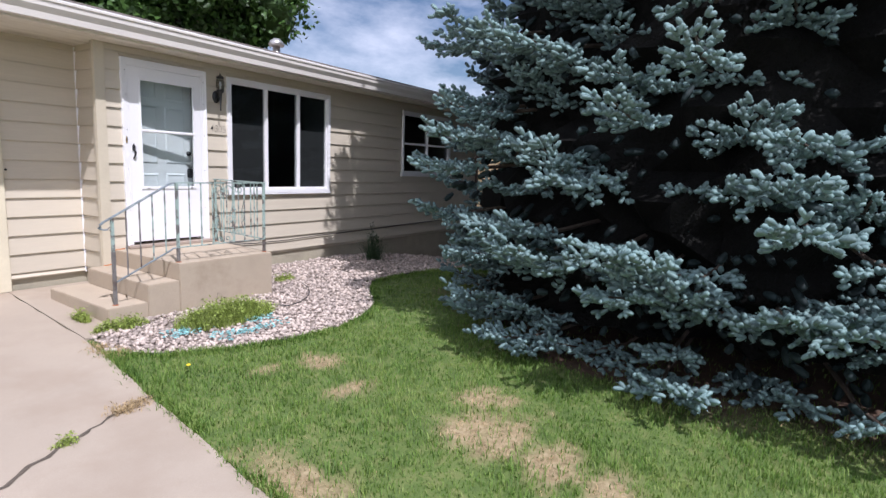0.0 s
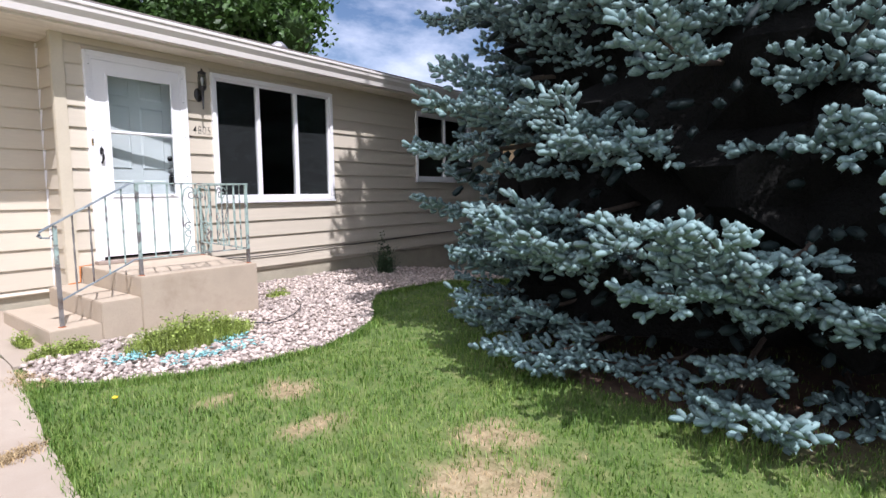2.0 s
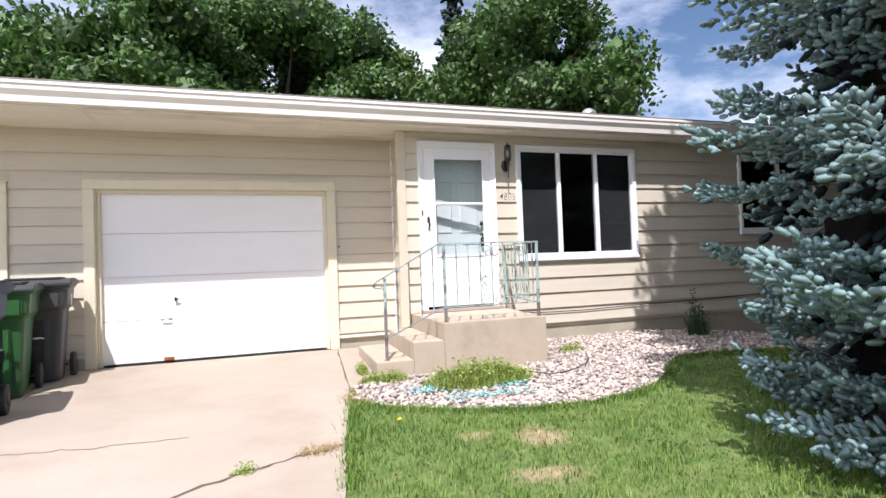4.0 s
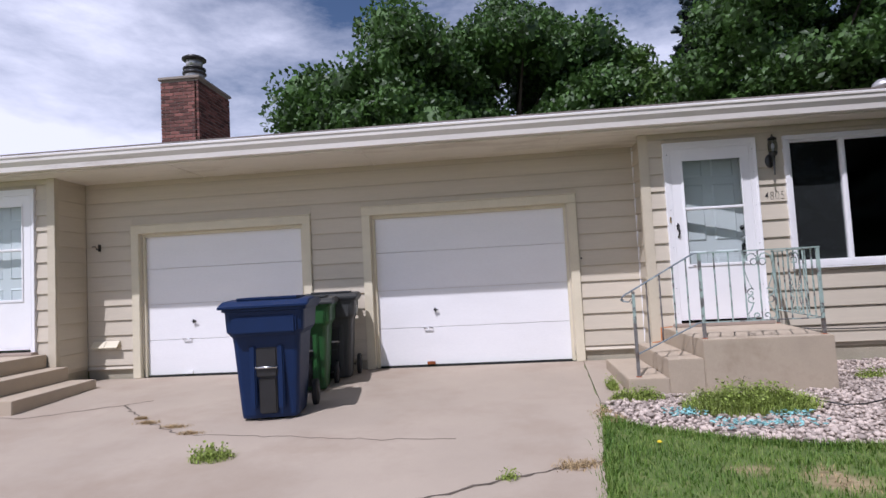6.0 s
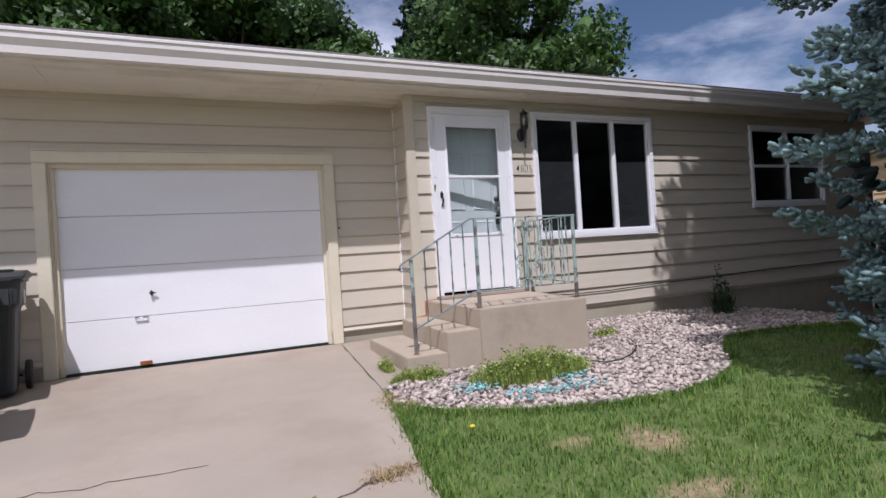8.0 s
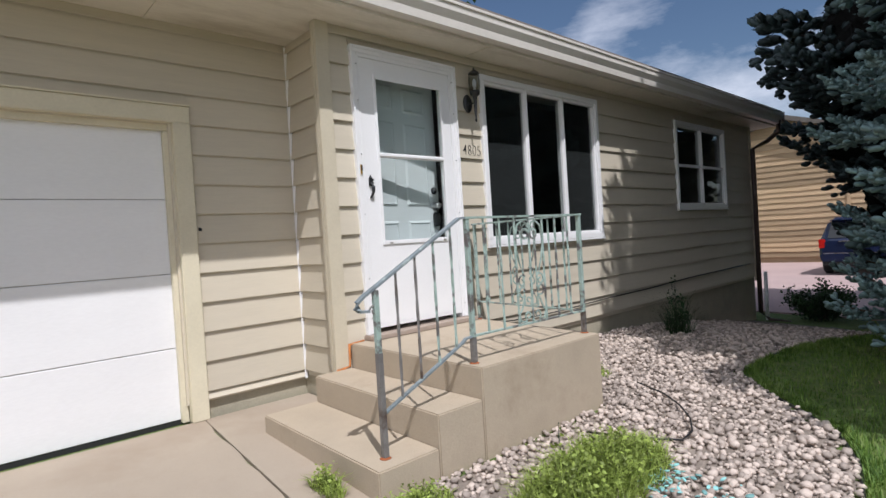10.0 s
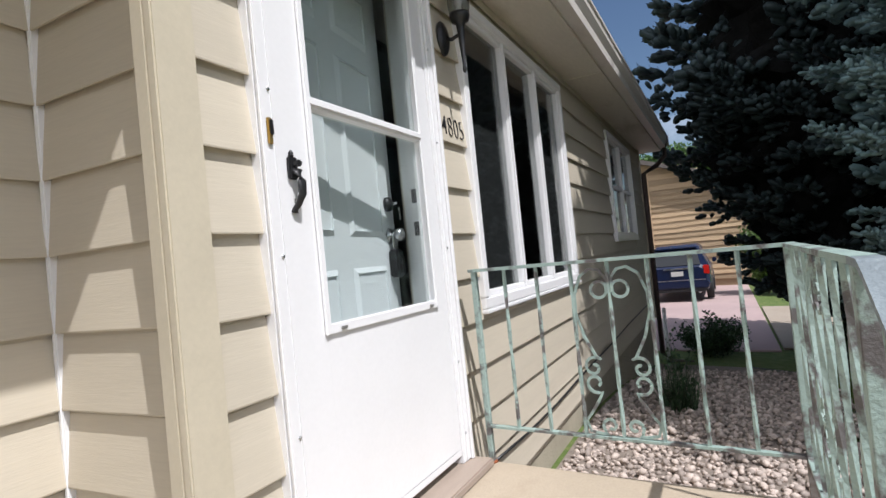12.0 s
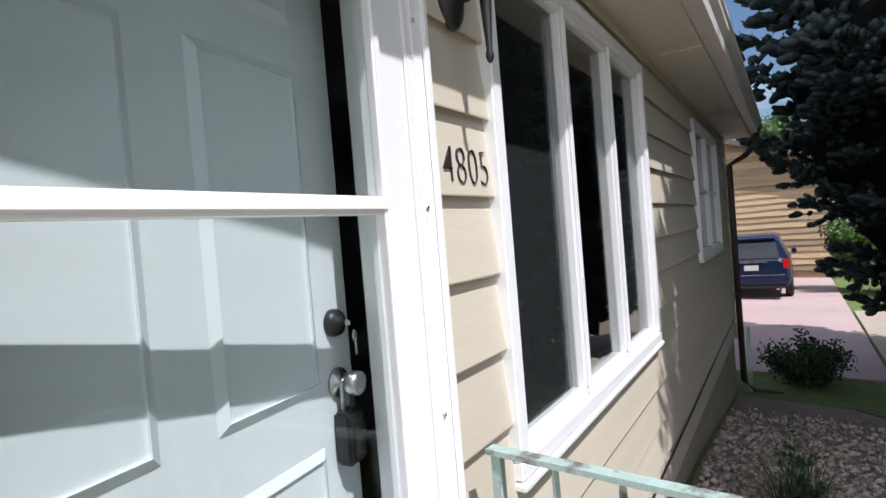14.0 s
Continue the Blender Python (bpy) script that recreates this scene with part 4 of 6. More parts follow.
flat_rail("top_rail", [(FL[0] - 0.02, FL[1], TOP + 0.006), (FR[0] + 0.012, FR[1], TOP + 0.006)], 0.017, 0.006, MINT_IRON)
flat_rail("top_rail", [(FR[0], FR[1] - 0.016, TOP + 0.0065), (WP[0], WP[1] + 0.02, TOP + 0.0065)], 0.0165, 0.0065, MINT_IRON)
flat_rail("bottom_rail", [(FL[0], FL[1], LOW), (FR[0], FR[1], LOW)], 0.013, 0.005, MINT_IRON)
flat_rail("bottom_rail", [(FR[0], FR[1], LOW), (WP[0], WP[1], LOW)], 0.013, 0.005, MINT_IRON)
flat_rail("hand_rail", [(FL[0] + 0.005, FL[1], TOP + 0.006), (-0.17, FL[1], TOP + 0.004), (-0.20, FL[1], TOP - 0.012), (ST[0], ST[1], 0.945), (-0.83, ST[1], 0.905), (-0.862, ST[1], 0.88), (-0.868, ST[1], 0.855), (-0.85, ST[1], 0.835), (-0.80, ST[1], 0.832)], 0.017, 0.006, RAIL_GREY)
flat_rail("sloped_rail", [(FL[0], FL[1], LOW), (-0.17, FL[1], LOW - 0.005), (-0.20, FL[1], LOW - 0.025), (ST[0], ST[1], 0.315)], 0.012, 0.005, RAIL_GREY)
tube("curl", [(-0.768 - 0.028 * (1 - a / 9) * math.cos(a), ST[1], 0.83 + 0.028 * (1 - a / 9) * math.sin(a)) for a in np.linspace(0, 7, 22)], 0.005, IRON, railing)


def baluster(p, z0, z1, material=MINT_IRON, seg=26):
    n = seg
    tube("baluster", [(p[0], p[1], z0 + (z1 - z0) * i / n) for i in range(n + 1)], 0.0058, material, railing, square=True, twist=0.0 if seg < 5 else 0.22)


for k in range(1, 8):
    baluster(between(FL, FR, k / 8), LOW + 0.003, TOP + 0.001)
    baluster(between(FR, WP, k / 8), LOW + 0.003, TOP + 0.001)
for k in range(1, 5):
    f = k / 5
    p = between(ST, FL, f)
    up = 0.945 + (TOP - 0.012 - 0.945) * min(1, (p[0] - ST[0]) / (-0.20 - ST[0]))
    lo = 0.315 + (LOW - 0.025 - 0.315) * min(1, (p[0] - ST[0]) / (-0.20 - ST[0]))
    baluster(p, lo, up - 0.004, MINT_IRON if k > 2 else IRON)


def spiral(cx, cz, r0, r1, a0, a1, n=18):
    return [(cx + (r0 + (r1 - r0) * i / n) * math.cos(a0 + (a1 - a0) * i / n), cz + (r0 + (r1 - r0) * i / n) * math.sin(a0 + (a1 - a0) * i / n)) for i in range(n + 1)]


def scroll_panel(a, b):
    """A lyre of scrolls hung between three bars; a and b are the outer bars."""
    mid = between(a, b, 0.5)
    half = math.hypot(b[0] - a[0], b[1] - a[1]) / 2
    ux, uy = (b[0] - mid[0]) / half, (b[1] - mid[1]) / half
    for s in (-1, 1):
        top = spiral(0.040, TOP - 0.105, 0.030, 0.032, -math.pi * 0.9, math.pi * 0.9)[::-1] + [(0.012, TOP - 0.085), (0.012, TOP - 0.06), (0.035, TOP - 0.03), (0.07, TOP - 0.024), (0.11, TOP - 0.05), (half - 0.008, TOP - 0.12), (half - 0.006, TOP - 0.19), (half - 0.03, TOP - 0.28), (0.075, TOP - 0.36)]
        top += spiral(0.088, TOP - 0.40, 0.042, 0.008, math.pi * 0.75, -math.pi * 1.6)
        low = spiral(0.088, TOP - 0.46, 0.008, 0.040, math.pi * 1.8, -math.pi * 0.70)[4:] + [(0.075, TOP - 0.515), (half - 0.035, TOP - 0.57)]
        low += [(half - 0.008, LOW + 0.06), (half - 0.02, LOW + 0.02), (0.08, LOW + 0.012)]
        low += spiral(0.045, LOW + 0.045, 0.033, 0.010, -math.pi * 0.35, math.pi * 1.7)
        for line in (top, low):
            tube("scroll", [(mid[0] + s * u * ux, mid[1] + s * u * uy, z) for u, z in line], (0.0028, 0.0055), MINT_IRON, railing, square=True)


scroll_panel(between(FL, FR, 3 / 8), between(FL, FR, 5 / 8))
scroll_panel(between(FR, WP, 3 / 8), between(FR, WP, 5 / 8))


# ---- trees ----
def rods(lines, radii, sides=4):
    """Many thin tapered rods as arrays of verts and quads."""
    V, F, n0 = [], [], 0
    a = np.arange(sides) * 2 * math.pi / sides
    for line, r in zip(lines, radii):
        line = np.asarray(line)
        d = line[-1] - line[0]
        d = d / (np.linalg.norm(d) + 1e-9)
        s = np.cross(d, [0.0, 0.0, 1.0] if abs(d[2]) < 0.9 else [0.0, 1.0, 0.0])
        s /= np.linalg.norm(s)
        u = np.cross(s, d)
        k = len(line)
        taper = r * (1 - 0.8 * np.arange(k) / (k - 1))
        V.append((line[:, None] + (s * np.cos(a)[:, None] + u * np.sin(a)[:, None])[None] * taper[:, None, None]).reshape(-1, 3))
        for i in range(k - 1):
            for j in range(sides):
                q = (j + 1) % sides
                F.append((n0 + i * sides + j, n0 + i * sides + q, n0 + (i + 1) * sides + q, n0 + (i + 1) * sides + j))
        n0 += k * sides
    return np.concatenate(V), np.array(F)


def spruce(name, label, base, height, radius, first, tier, spray_len, finger, needles, seed, fine_to=99.0, tips=None, core=0.70, bulge=0.0, spread=0.60, hidden=9.0):
    """A conifer: trunk, tiers of limbs that end in thick sprays of finger-like shoots, and within a near-black shell
    and darkened old shoots for the shade.
    """
    rng = np.random.default_rng(seed)
    tree = holder(name, base, label=label, category="spruce tree")
    tube("trunk", [(0, 0, -0.4), (0.02, 0, 0.3 * height), (0, 0.03, 0.7 * height), (0, 0, height)], [0.26, 0.2, 0.1, 0.012], BARK, tree, sides=12)
    lines, radii, starts, ways, sizes, old_p, old_d = [], [], [], [], [], [], []
    z = first
    while z < height - 0.3:
        k = k_tier = 1.0 if z < fine_to else 1.6 if z < 1.8 * fine_to else 2.2
        R0 = radius(z)
        n = max(4, int(6.283 * R0 / (spread * spray_len * k)))
        off = rng.uniform(0, 6.28)
        for j in range(n):
            az = off + 6.283 * (j + rng.uniform(-0.35, 0.35)) / n
            R = R0 * rng.uniform(0.80, 1.05)
            k = max(k_tier, 2.2) if math.cos(az) > hidden else k_tier  # coarser on the side that nobody walks past
            if bulge and z < 1.8:  # the lowest boughs reach out furthest on the sunny street side
                R *= 1 + bulge * max(0.0, math.cos(az + 2.45)) ** 2 * (1 - z / 1.8)
            L = min(R * 0.7, spray_len * (0.7 + 0.3 * k) * rng.uniform(0.8, 1.25))
            out = np.array([math.cos(az), math.sin(az), 0.0])
            side = np.array([-out[1], out[0], 0.0])
            skew = rng.normal(0, 0.25)
            zz = z + rng.normal(0, 0.24 * tier)
            sag, lift = rng.uniform(0.02, 0.16) * L, rng.uniform(-0.04, 0.22) * L
            if bulge and z < 1.0:  # boughs near the soil turn up at their ends
                sag, lift = 0.4 * sag, rng.uniform(0.05, 0.35) * L
            b = out * (R - L) + np.array([0, 0, max(0.16, zz)])

            def at(s):
                return b + out * (L * s) + side * (skew * L * s * s) + np.array([0, 0, -sag * 4 * s * (1 - s) * 0.7 + lift * s * s])

            lines.append([np.array([0, 0, zz + 0.15 * R]), b * [0.6, 0.6, 1.0] + [0, 0, 0.05 * R], b, at(0.5), at(1.0)])
            radii.append(0.008 + 0.006 * R)
            gap = finger * 0.74 * k
            s = 0.06
            while s < 1.0:
                p = at(s)
                fwd = at(min(1.0, s + 0.05)) - at(max(0.0, s - 0.05))
                fwd = fwd / np.linalg.norm(fwd)
                for sg in (-1, 1):
                    tl = L * (0.16 + 0.40 * (1 - s) ** 0.8 * min(1.0, 0.35 + s * 2.2)) * rng.uniform(0.75, 1.2)
                    td = fwd * rng.uniform(0.6, 0.95) + side * sg * rng.uniform(0.5, 0.9) + np.array([0, 0, rng.uniform(-0.34, 0.2)])
                    td /= np.linalg.norm(td)
                    m = max(1, int(tl / (finger * 0.56 * k)))
                    f = (np.arange(m) + rng.uniform(0.3, 1.0, m)) / m
                    lat = np.cross(td, [0, 0, 1.0])
                    w = td[None] * rng.uniform(0.35, 0.9, (m, 1)) + lat[None] * (np.where(np.arange(m) % 2 == 0, 1, -1) * rng.uniform(0.2, 1.0, m))[:, None]
                    w[:, 2] += rng.uniform(-0.35, 0.85, m)
                    starts += [p[None] + td[None] * (tl * f)[:, None], (p + td * tl * 0.95)[None]]
                    ways += [w, (td + [0, 0, 0.15])[None]]
                    sizes.append(np.full(m + 1, k))
                s += gap / L * rng.uniform(0.8, 1.2)
            starts.append(np.stack([at(1.0), at(0.97), at(0.94)]))
            ways.append(out[None] + side[None] * rng.normal(0, 0.35, (3, 1)) + np.array([[0, 0, 0.35]]) * rng.uniform(0, 1, (3, 1)))
            sizes.append(np.full(3, k * 1.1))
            # inner shoots behind the spray, in the darkened colour that deepens the shade
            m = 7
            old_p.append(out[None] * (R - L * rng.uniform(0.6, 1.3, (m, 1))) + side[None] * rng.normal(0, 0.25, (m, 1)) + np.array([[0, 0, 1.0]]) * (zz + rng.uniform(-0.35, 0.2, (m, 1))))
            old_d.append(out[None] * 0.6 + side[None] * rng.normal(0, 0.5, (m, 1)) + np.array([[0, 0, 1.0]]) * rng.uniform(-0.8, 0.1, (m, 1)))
        z += tier * k_tier ** 0.5 * rng.uniform(0.85, 1.15) * (0.6 if bulge and z < 1.2 else 1.0)
    V, F = rods(lines, radii, 4)
    tagged(cloud_mesh("limb", V, F, BARK, tree), kind="stuff")
    # added lumpy shell, coloured near-black so gaps between boughs read as shade
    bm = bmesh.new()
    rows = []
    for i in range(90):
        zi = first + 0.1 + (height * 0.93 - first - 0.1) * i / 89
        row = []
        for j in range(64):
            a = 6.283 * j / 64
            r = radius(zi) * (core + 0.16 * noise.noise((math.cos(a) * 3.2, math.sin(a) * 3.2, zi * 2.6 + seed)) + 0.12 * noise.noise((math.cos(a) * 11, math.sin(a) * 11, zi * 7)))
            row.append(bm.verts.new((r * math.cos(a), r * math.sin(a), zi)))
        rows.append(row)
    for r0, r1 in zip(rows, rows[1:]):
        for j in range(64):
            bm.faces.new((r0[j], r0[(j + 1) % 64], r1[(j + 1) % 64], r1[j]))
    part("inner_growth", bm, SHADE_CORE, tree, "near-black shell put in for the shade between the boughs")
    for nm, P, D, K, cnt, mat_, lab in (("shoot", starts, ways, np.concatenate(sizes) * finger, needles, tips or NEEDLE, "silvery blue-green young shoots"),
                                        ("inner_shoot", old_p, old_d, finger * 1.7, 5, NEEDLE_OLD_SHADED, "older needles darkened for the shade inside the tree")):
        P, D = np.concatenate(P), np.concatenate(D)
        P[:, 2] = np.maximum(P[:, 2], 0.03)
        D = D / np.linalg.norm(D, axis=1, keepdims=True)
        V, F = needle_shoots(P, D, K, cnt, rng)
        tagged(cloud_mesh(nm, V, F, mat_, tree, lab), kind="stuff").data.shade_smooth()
    return tree


def needle_shoots(P, D, length, count, rng):
    """Bottle-brush shoots: a slim spindle of a few faces with needles standing out and forward all round."""
    n = len(P)
    length = np.asarray(length) * np.ones(n)
    L = length * rng.uniform(0.6, 1.1, n)
    ref = np.where(np.abs(D[:, 2:3]) > 0.9, [[0, 1.0, 0]], [[0, 0, 1.0]])
    S = np.cross(D, ref)
    S /= np.linalg.norm(S, axis=1, keepdims=True)
    U = np.cross(S, D)
    # plump spindle: foot, belly, shoulder, blunt tip
    rad = (0.235 * length)[:, None, None]
    k = 5 if count > 6 else 4
    a = np.arange(k) * 2 * math.pi / k
    ring = (S[:, None] * np.cos(a)[None, :, None] + U[:, None] * np.sin(a)[None, :, None])
    along = [P[:, None] + D[:, None] * (L * f)[:, None, None] + ring * rad * w for f, w in ((0.0, 0.55), (0.45, 1.0), (0.86, 0.78))]
    tip = (P + D * L[:, None])[:, None]
    SV = np.concatenate([*along, tip], 1)
    faces = []
    for j in range(k):
        q = (j + 1) % k
        for r in (0, k):
            faces += [(r + j, r + q, r + k + q), (r + j, r + k + q, r + k + j)]
        faces.append((2 * k + j, 2 * k + q, 3 * k))
    faces = np.array(faces)
    SF = (faces[None] + (np.arange(n) * (3 * k + 1))[:, None, None]).reshape(-1, 3)
    # needles
    u = (np.arange(count)[None] + rng.uniform(0, 1, (n, count))) / count
    ang = np.arange(count)[None] * 2.4 + rng.uniform(0, 6.28, (n, 1))
    out = S[:, None] * np.cos(ang)[..., None] + U[:, None] * np.sin(ang)[..., None]
    p0 = P[:, None] + D[:, None] * (u * L[:, None])[..., None] + out * rad * 0.75
    nl = (0.15 * length)[:, None, None] * rng.uniform(0.8, 1.2, (n, count))[..., None]
    fwd = (0.35 + 0.6 * u)[..., None]
    p1 = p0 + (out + D[:, None] * fwd) * nl * 0.85
    w = np.cross(out, D[:, None]) * (0.045 * length)[:, None, None]
    NV = np.stack([p0 - w, p0 + w, p1], 2).reshape(-1, 3)
    NF = np.arange(len(NV)).reshape(-1, 3) + n * (3 * k + 1)
    return np.concatenate([SV.reshape(-1, 3), NV]), np.concatenate([SF, NF])


spruce("blue_spruce", "tall blue spruce with boughs down to the lawn", (*S1, ground_z(*S1)), 24.0,
       lambda z: 4.2 * (1 - z / 24.0) ** (0.20 + 0.03 * z) * (0.90 + 0.10 * min(1.0, z / 1.1)), 0.25, 0.44, 0.80, 0.090, 3, 5, 3.7, None, 0.76, 0.25, 0.86, 0.2)
# needle colour darkened for the side turned away from the sun
spruce("blue_spruce", "tall blue spruce coloured dark for its shaded side, beside the neighbour's drive", (*S2, ground_z(*S2)), 16.0,
       lambda z: 3.7 * (1 - z / 16.0) ** 0.75 * (0.32 + 0.68 * min(1, z / 3.9)), 0.9, 0.52, 1.2, 0.18, 3, 6, 4.0, NEEDLE_DARK_SHADED, 0.74, 0.0, 0.70)


def leafy_tree(name, label, base, height, spread, leaf, count, material, seed):
    """A broadleaf tree: tapered trunk, forking limbs, and a crown of many leaves gathered in uneven clumps."""
    rng = np.random.default_rng(seed)
    tree = holder(name, base, label=label, category="tree")
    r0 = height * 0.02
    tube("trunk", [(0, 0, -0.3), (0.05, 0, height * 0.2), (0.1, 0.1, height * 0.45)], [r0 * 1.3, r0, r0 * 0.6], BARK, tree, sides=10)
    clumps = []
    for k in range(90):
        d = rng.normal(0, 1, 3)
        d /= np.linalg.norm(d)
        r = rng.uniform(0.55, 1.0)
        c = np.array([d[0] * spread * r, d[1] * spread * r, height * 0.58 + d[2] * height * 0.38 * r])
        clumps.append((c, spread * rng.uniform(0.22, 0.36)))
    for c, _ in clumps[:16]:
        tube("limb", [(0.08, 0.08, height * 0.3), tuple(c * [0.45, 0.45, 0.7] + [0, 0, height * 0.06]), tuple(c)], [r0 * 0.5, r0 * 0.28, r0 * 0.08], BARK, tree, sides=6)
    per = count // len(clumps)
    P = []
    for c, r in clumps:
        d = rng.normal(0, 1, (per, 3))
        d /= np.linalg.norm(d, axis=1, keepdims=True)
        P.append(c + d * (r * (0.55 + 0.6 * rng.uniform(0, 1, (per, 1)))) * [1, 1, 0.75])
    P = np.concatenate(P)
    V, F = leaves_at(P, leaf, rng)
    tagged(cloud_mesh("crown", V, F, material, tree), kind="stuff")
    bm = bmesh.new()
    for c, r in clumps:
        made = bmesh.ops.create_icosphere(bm, subdivisions=2, radius=r * 0.56, matrix=Matrix.Translation(c))["verts"]
        for v in made:
            v.co += (v.co - Vector(c)) * 0.5 * noise.noise(v.co * (1.6 / r))
    tagged(part("inner_foliage", bm, material, tree, "shaded inner foliage"), kind="stuff")
    return tree


def leaves_at(P, leaf, rng, flat=0.0):
    """Folded leaves: two triangles with a bent midrib at each place."""
    n = len(P)
    D = rng.normal(0, 1, (n, 3))
    D[:, 2] = D[:, 2] * (1 - flat) - 0.25
    D /= np.linalg.norm(D, axis=1, keepdims=True)
    R = rng.normal(0, 1, (n, 3))
    S = np.cross(D, R)
    S /= np.linalg.norm(S, axis=1, keepdims=True)
    U = np.cross(S, D)
    s = leaf * rng.uniform(0.6, 1.3, (n, 1))
    a, b = P - D * s * 0.5, P + D * s * 0.5
    c, d = P + S * s * 0.32 + U * s * 0.1, P - S * s * 0.32 + U * s * 0.1
    V = np.stack([a, c, b, d], 1).reshape(-1, 3)
    q = np.arange(n)[:, None] * 4
    return V, np.concatenate([q + [0, 1, 2], q + [0, 2, 3]])


def polar(az, d, eye=(-2.0, -6.4)):
    x, y = eye[0] + d * math.sin(radians(az)), eye[1] + d * math.cos(radians(az))
    return (x, y, ground_z(x, y))


leafy_tree("maple_tree", "full green broadleaf tree behind the house", polar(-10, 27), 14.6, 5.0, 0.30, 52000, LEAF, 21)
leafy_tree("maple_tree", "tall full green broadleaf tree behind the house", polar(3, 29), 17.0, 5.4, 0.30, 56000, LEAF, 22)
leafy_tree("maple_tree", "smaller bright green tree behind the house", polar(13.5, 31), 15.0, 3.4, 0.28, 30000, LEAF_LIGHT, 23)
leafy_tree("maple_tree", "broad green broadleaf tree behind the roof", polar(29.5, 24), 14.2, 4.4, 0.25, 60000, LEAF, 24)
leafy_tree("maple_tree", "low green tree top beyond the roof", polar(-22, 36), 10.6, 2.6, 0.28, 12000, LEAF, 25)
leafy_tree("maple_tree", "distant green tree beyond the neighbour's house", (34.0, 1.0, -0.6), 7.5, 3.4, 0.25, 16000, LEAF, 26)
x, y, z = polar(21.0, 31)
spruce("spruce_tree", "dark green spruce behind the house", (x, y, z), 18.0, lambda z: 2.7 * (1 - z / 18.0) ** 0.8, 5.0, 0.7, 1.5, 0.30, 6, 8, 9.0, NEEDLE_DARK_SHADED)


# ---- rock bed ----
def icosphere(seed, flat=0.6, detail=2):
    """A worn pebble about one unit across."""
    rng = random.Random(seed)
    bm = bmesh.new()
    bmesh.ops.create_icosphere(bm, subdivisions=detail, radius=0.5)
    o = Vector((rng.uniform(0, 50), rng.uniform(0, 50), 0))
    sx, sy = rng.uniform(0.9, 1.25), rng.uniform(0.7, 1.0)
    for v in bm.verts:
        v.co *= 1 + 0.34 * noise.noise(v.co * 1.7 + o)
        v.co.x, v.co.y, v.co.z = v.co.x * sx, v.co.y * sy, v.co.z * flat
    return bm


BED = [(-1.16, -1.62), (-1.25, -2.05), (-0.98, -2.36), (-0.5, -2.66), (0.0, -2.84), (0.55, -2.90), (1.0, -2.80), (1.38, -2.64), (1.68, -2.38), (2.02, -2.04),
       (2.42, -1.74), (3.2, -1.76), (4.6, -1.9), (6.6, -1.9), (7.6, -1.2), (7.9, -0.02), (1.1, -0.02), (1.02, -1.37), (-0.5, -1.37), (-0.86, -1.40)]


def inside(x, y, poly):
    hit = False
    for (xa, ya), (xb, yb) in zip(poly, poly[1:] + poly[:1]):
        if (ya > y) != (yb > y) and x < xa + (y - ya) * (xb - xa) / (yb - ya):
            hit = not hit
    return hit


def sheet(name, poly, cell, lift, material, parent=None):
    """A ground patch inside an outline, on the ground's slope."""
    x0, x1 = min(p[0] for p in poly), max(p[0] for p in poly)
    y0, y1 = min(p[1] for p in poly), max(p[1] for p in poly)
    bm = bmesh.new()
    grid = {}
    for i in range(int((x1 - x0) / cell) + 2):
        for j in range(int((y1 - y0) / cell) + 2):
            x, y = x0 + i * cell, y0 + j * cell
            grid[i, j] = (x, y, inside(x, y, poly))
    made = {}
    for (i, j), (x, y, ok) in grid.items():
        cs = [(i, j), (i + 1, j), (i + 1, j + 1), (i, j + 1)]
        if all(c in grid and grid[c][2] for c in cs):
            vs = []
            for c in cs:
                if c not in made:
                    px, py, _ = grid[c]
                    made[c] = bm.verts.new((px, py, ground_z(px, py) + lift))
                vs.append(made[c])
            bm.faces.new(vs)
    return part(name, bm, material, parent)


rock_bed = holder("rock_bed", label="bed of grey and pink river rock beside the porch", category="rock bed", kind="structure")
sheet("bed_soil", BED, 0.06, 0.008, BED_GRIT, rock_bed)
pebbles = []
for k in range(6):
    bm = icosphere(40 + k, 0.62)
    me = bpy.data.meshes.new("rock")
    bm.to_mesh(me)
    bm.free()
    me.materials.append(ROCK)
    me.shade_smooth()
    pebbles.append(me)
shapes = [(np.array([v.co for v in me.vertices]), np.array([p.vertices for p in me.polygons])) for me in pebbles]
coarse_shapes = []
for k in range(6):
    bm = icosphere(40 + k, 0.62, 1)
    bm.verts.ensure_lookup_table()
    coarse_shapes.append((np.array([v.co for v in bm.verts]), np.array([[v.index for v in f.verts] for f in bm.faces])))
    bm.free()
rng = np.random.default_rng(9)
rocks_v, rocks_f, teal_v, teal_f = [], [], [], []
nv = nt_ = near = 0
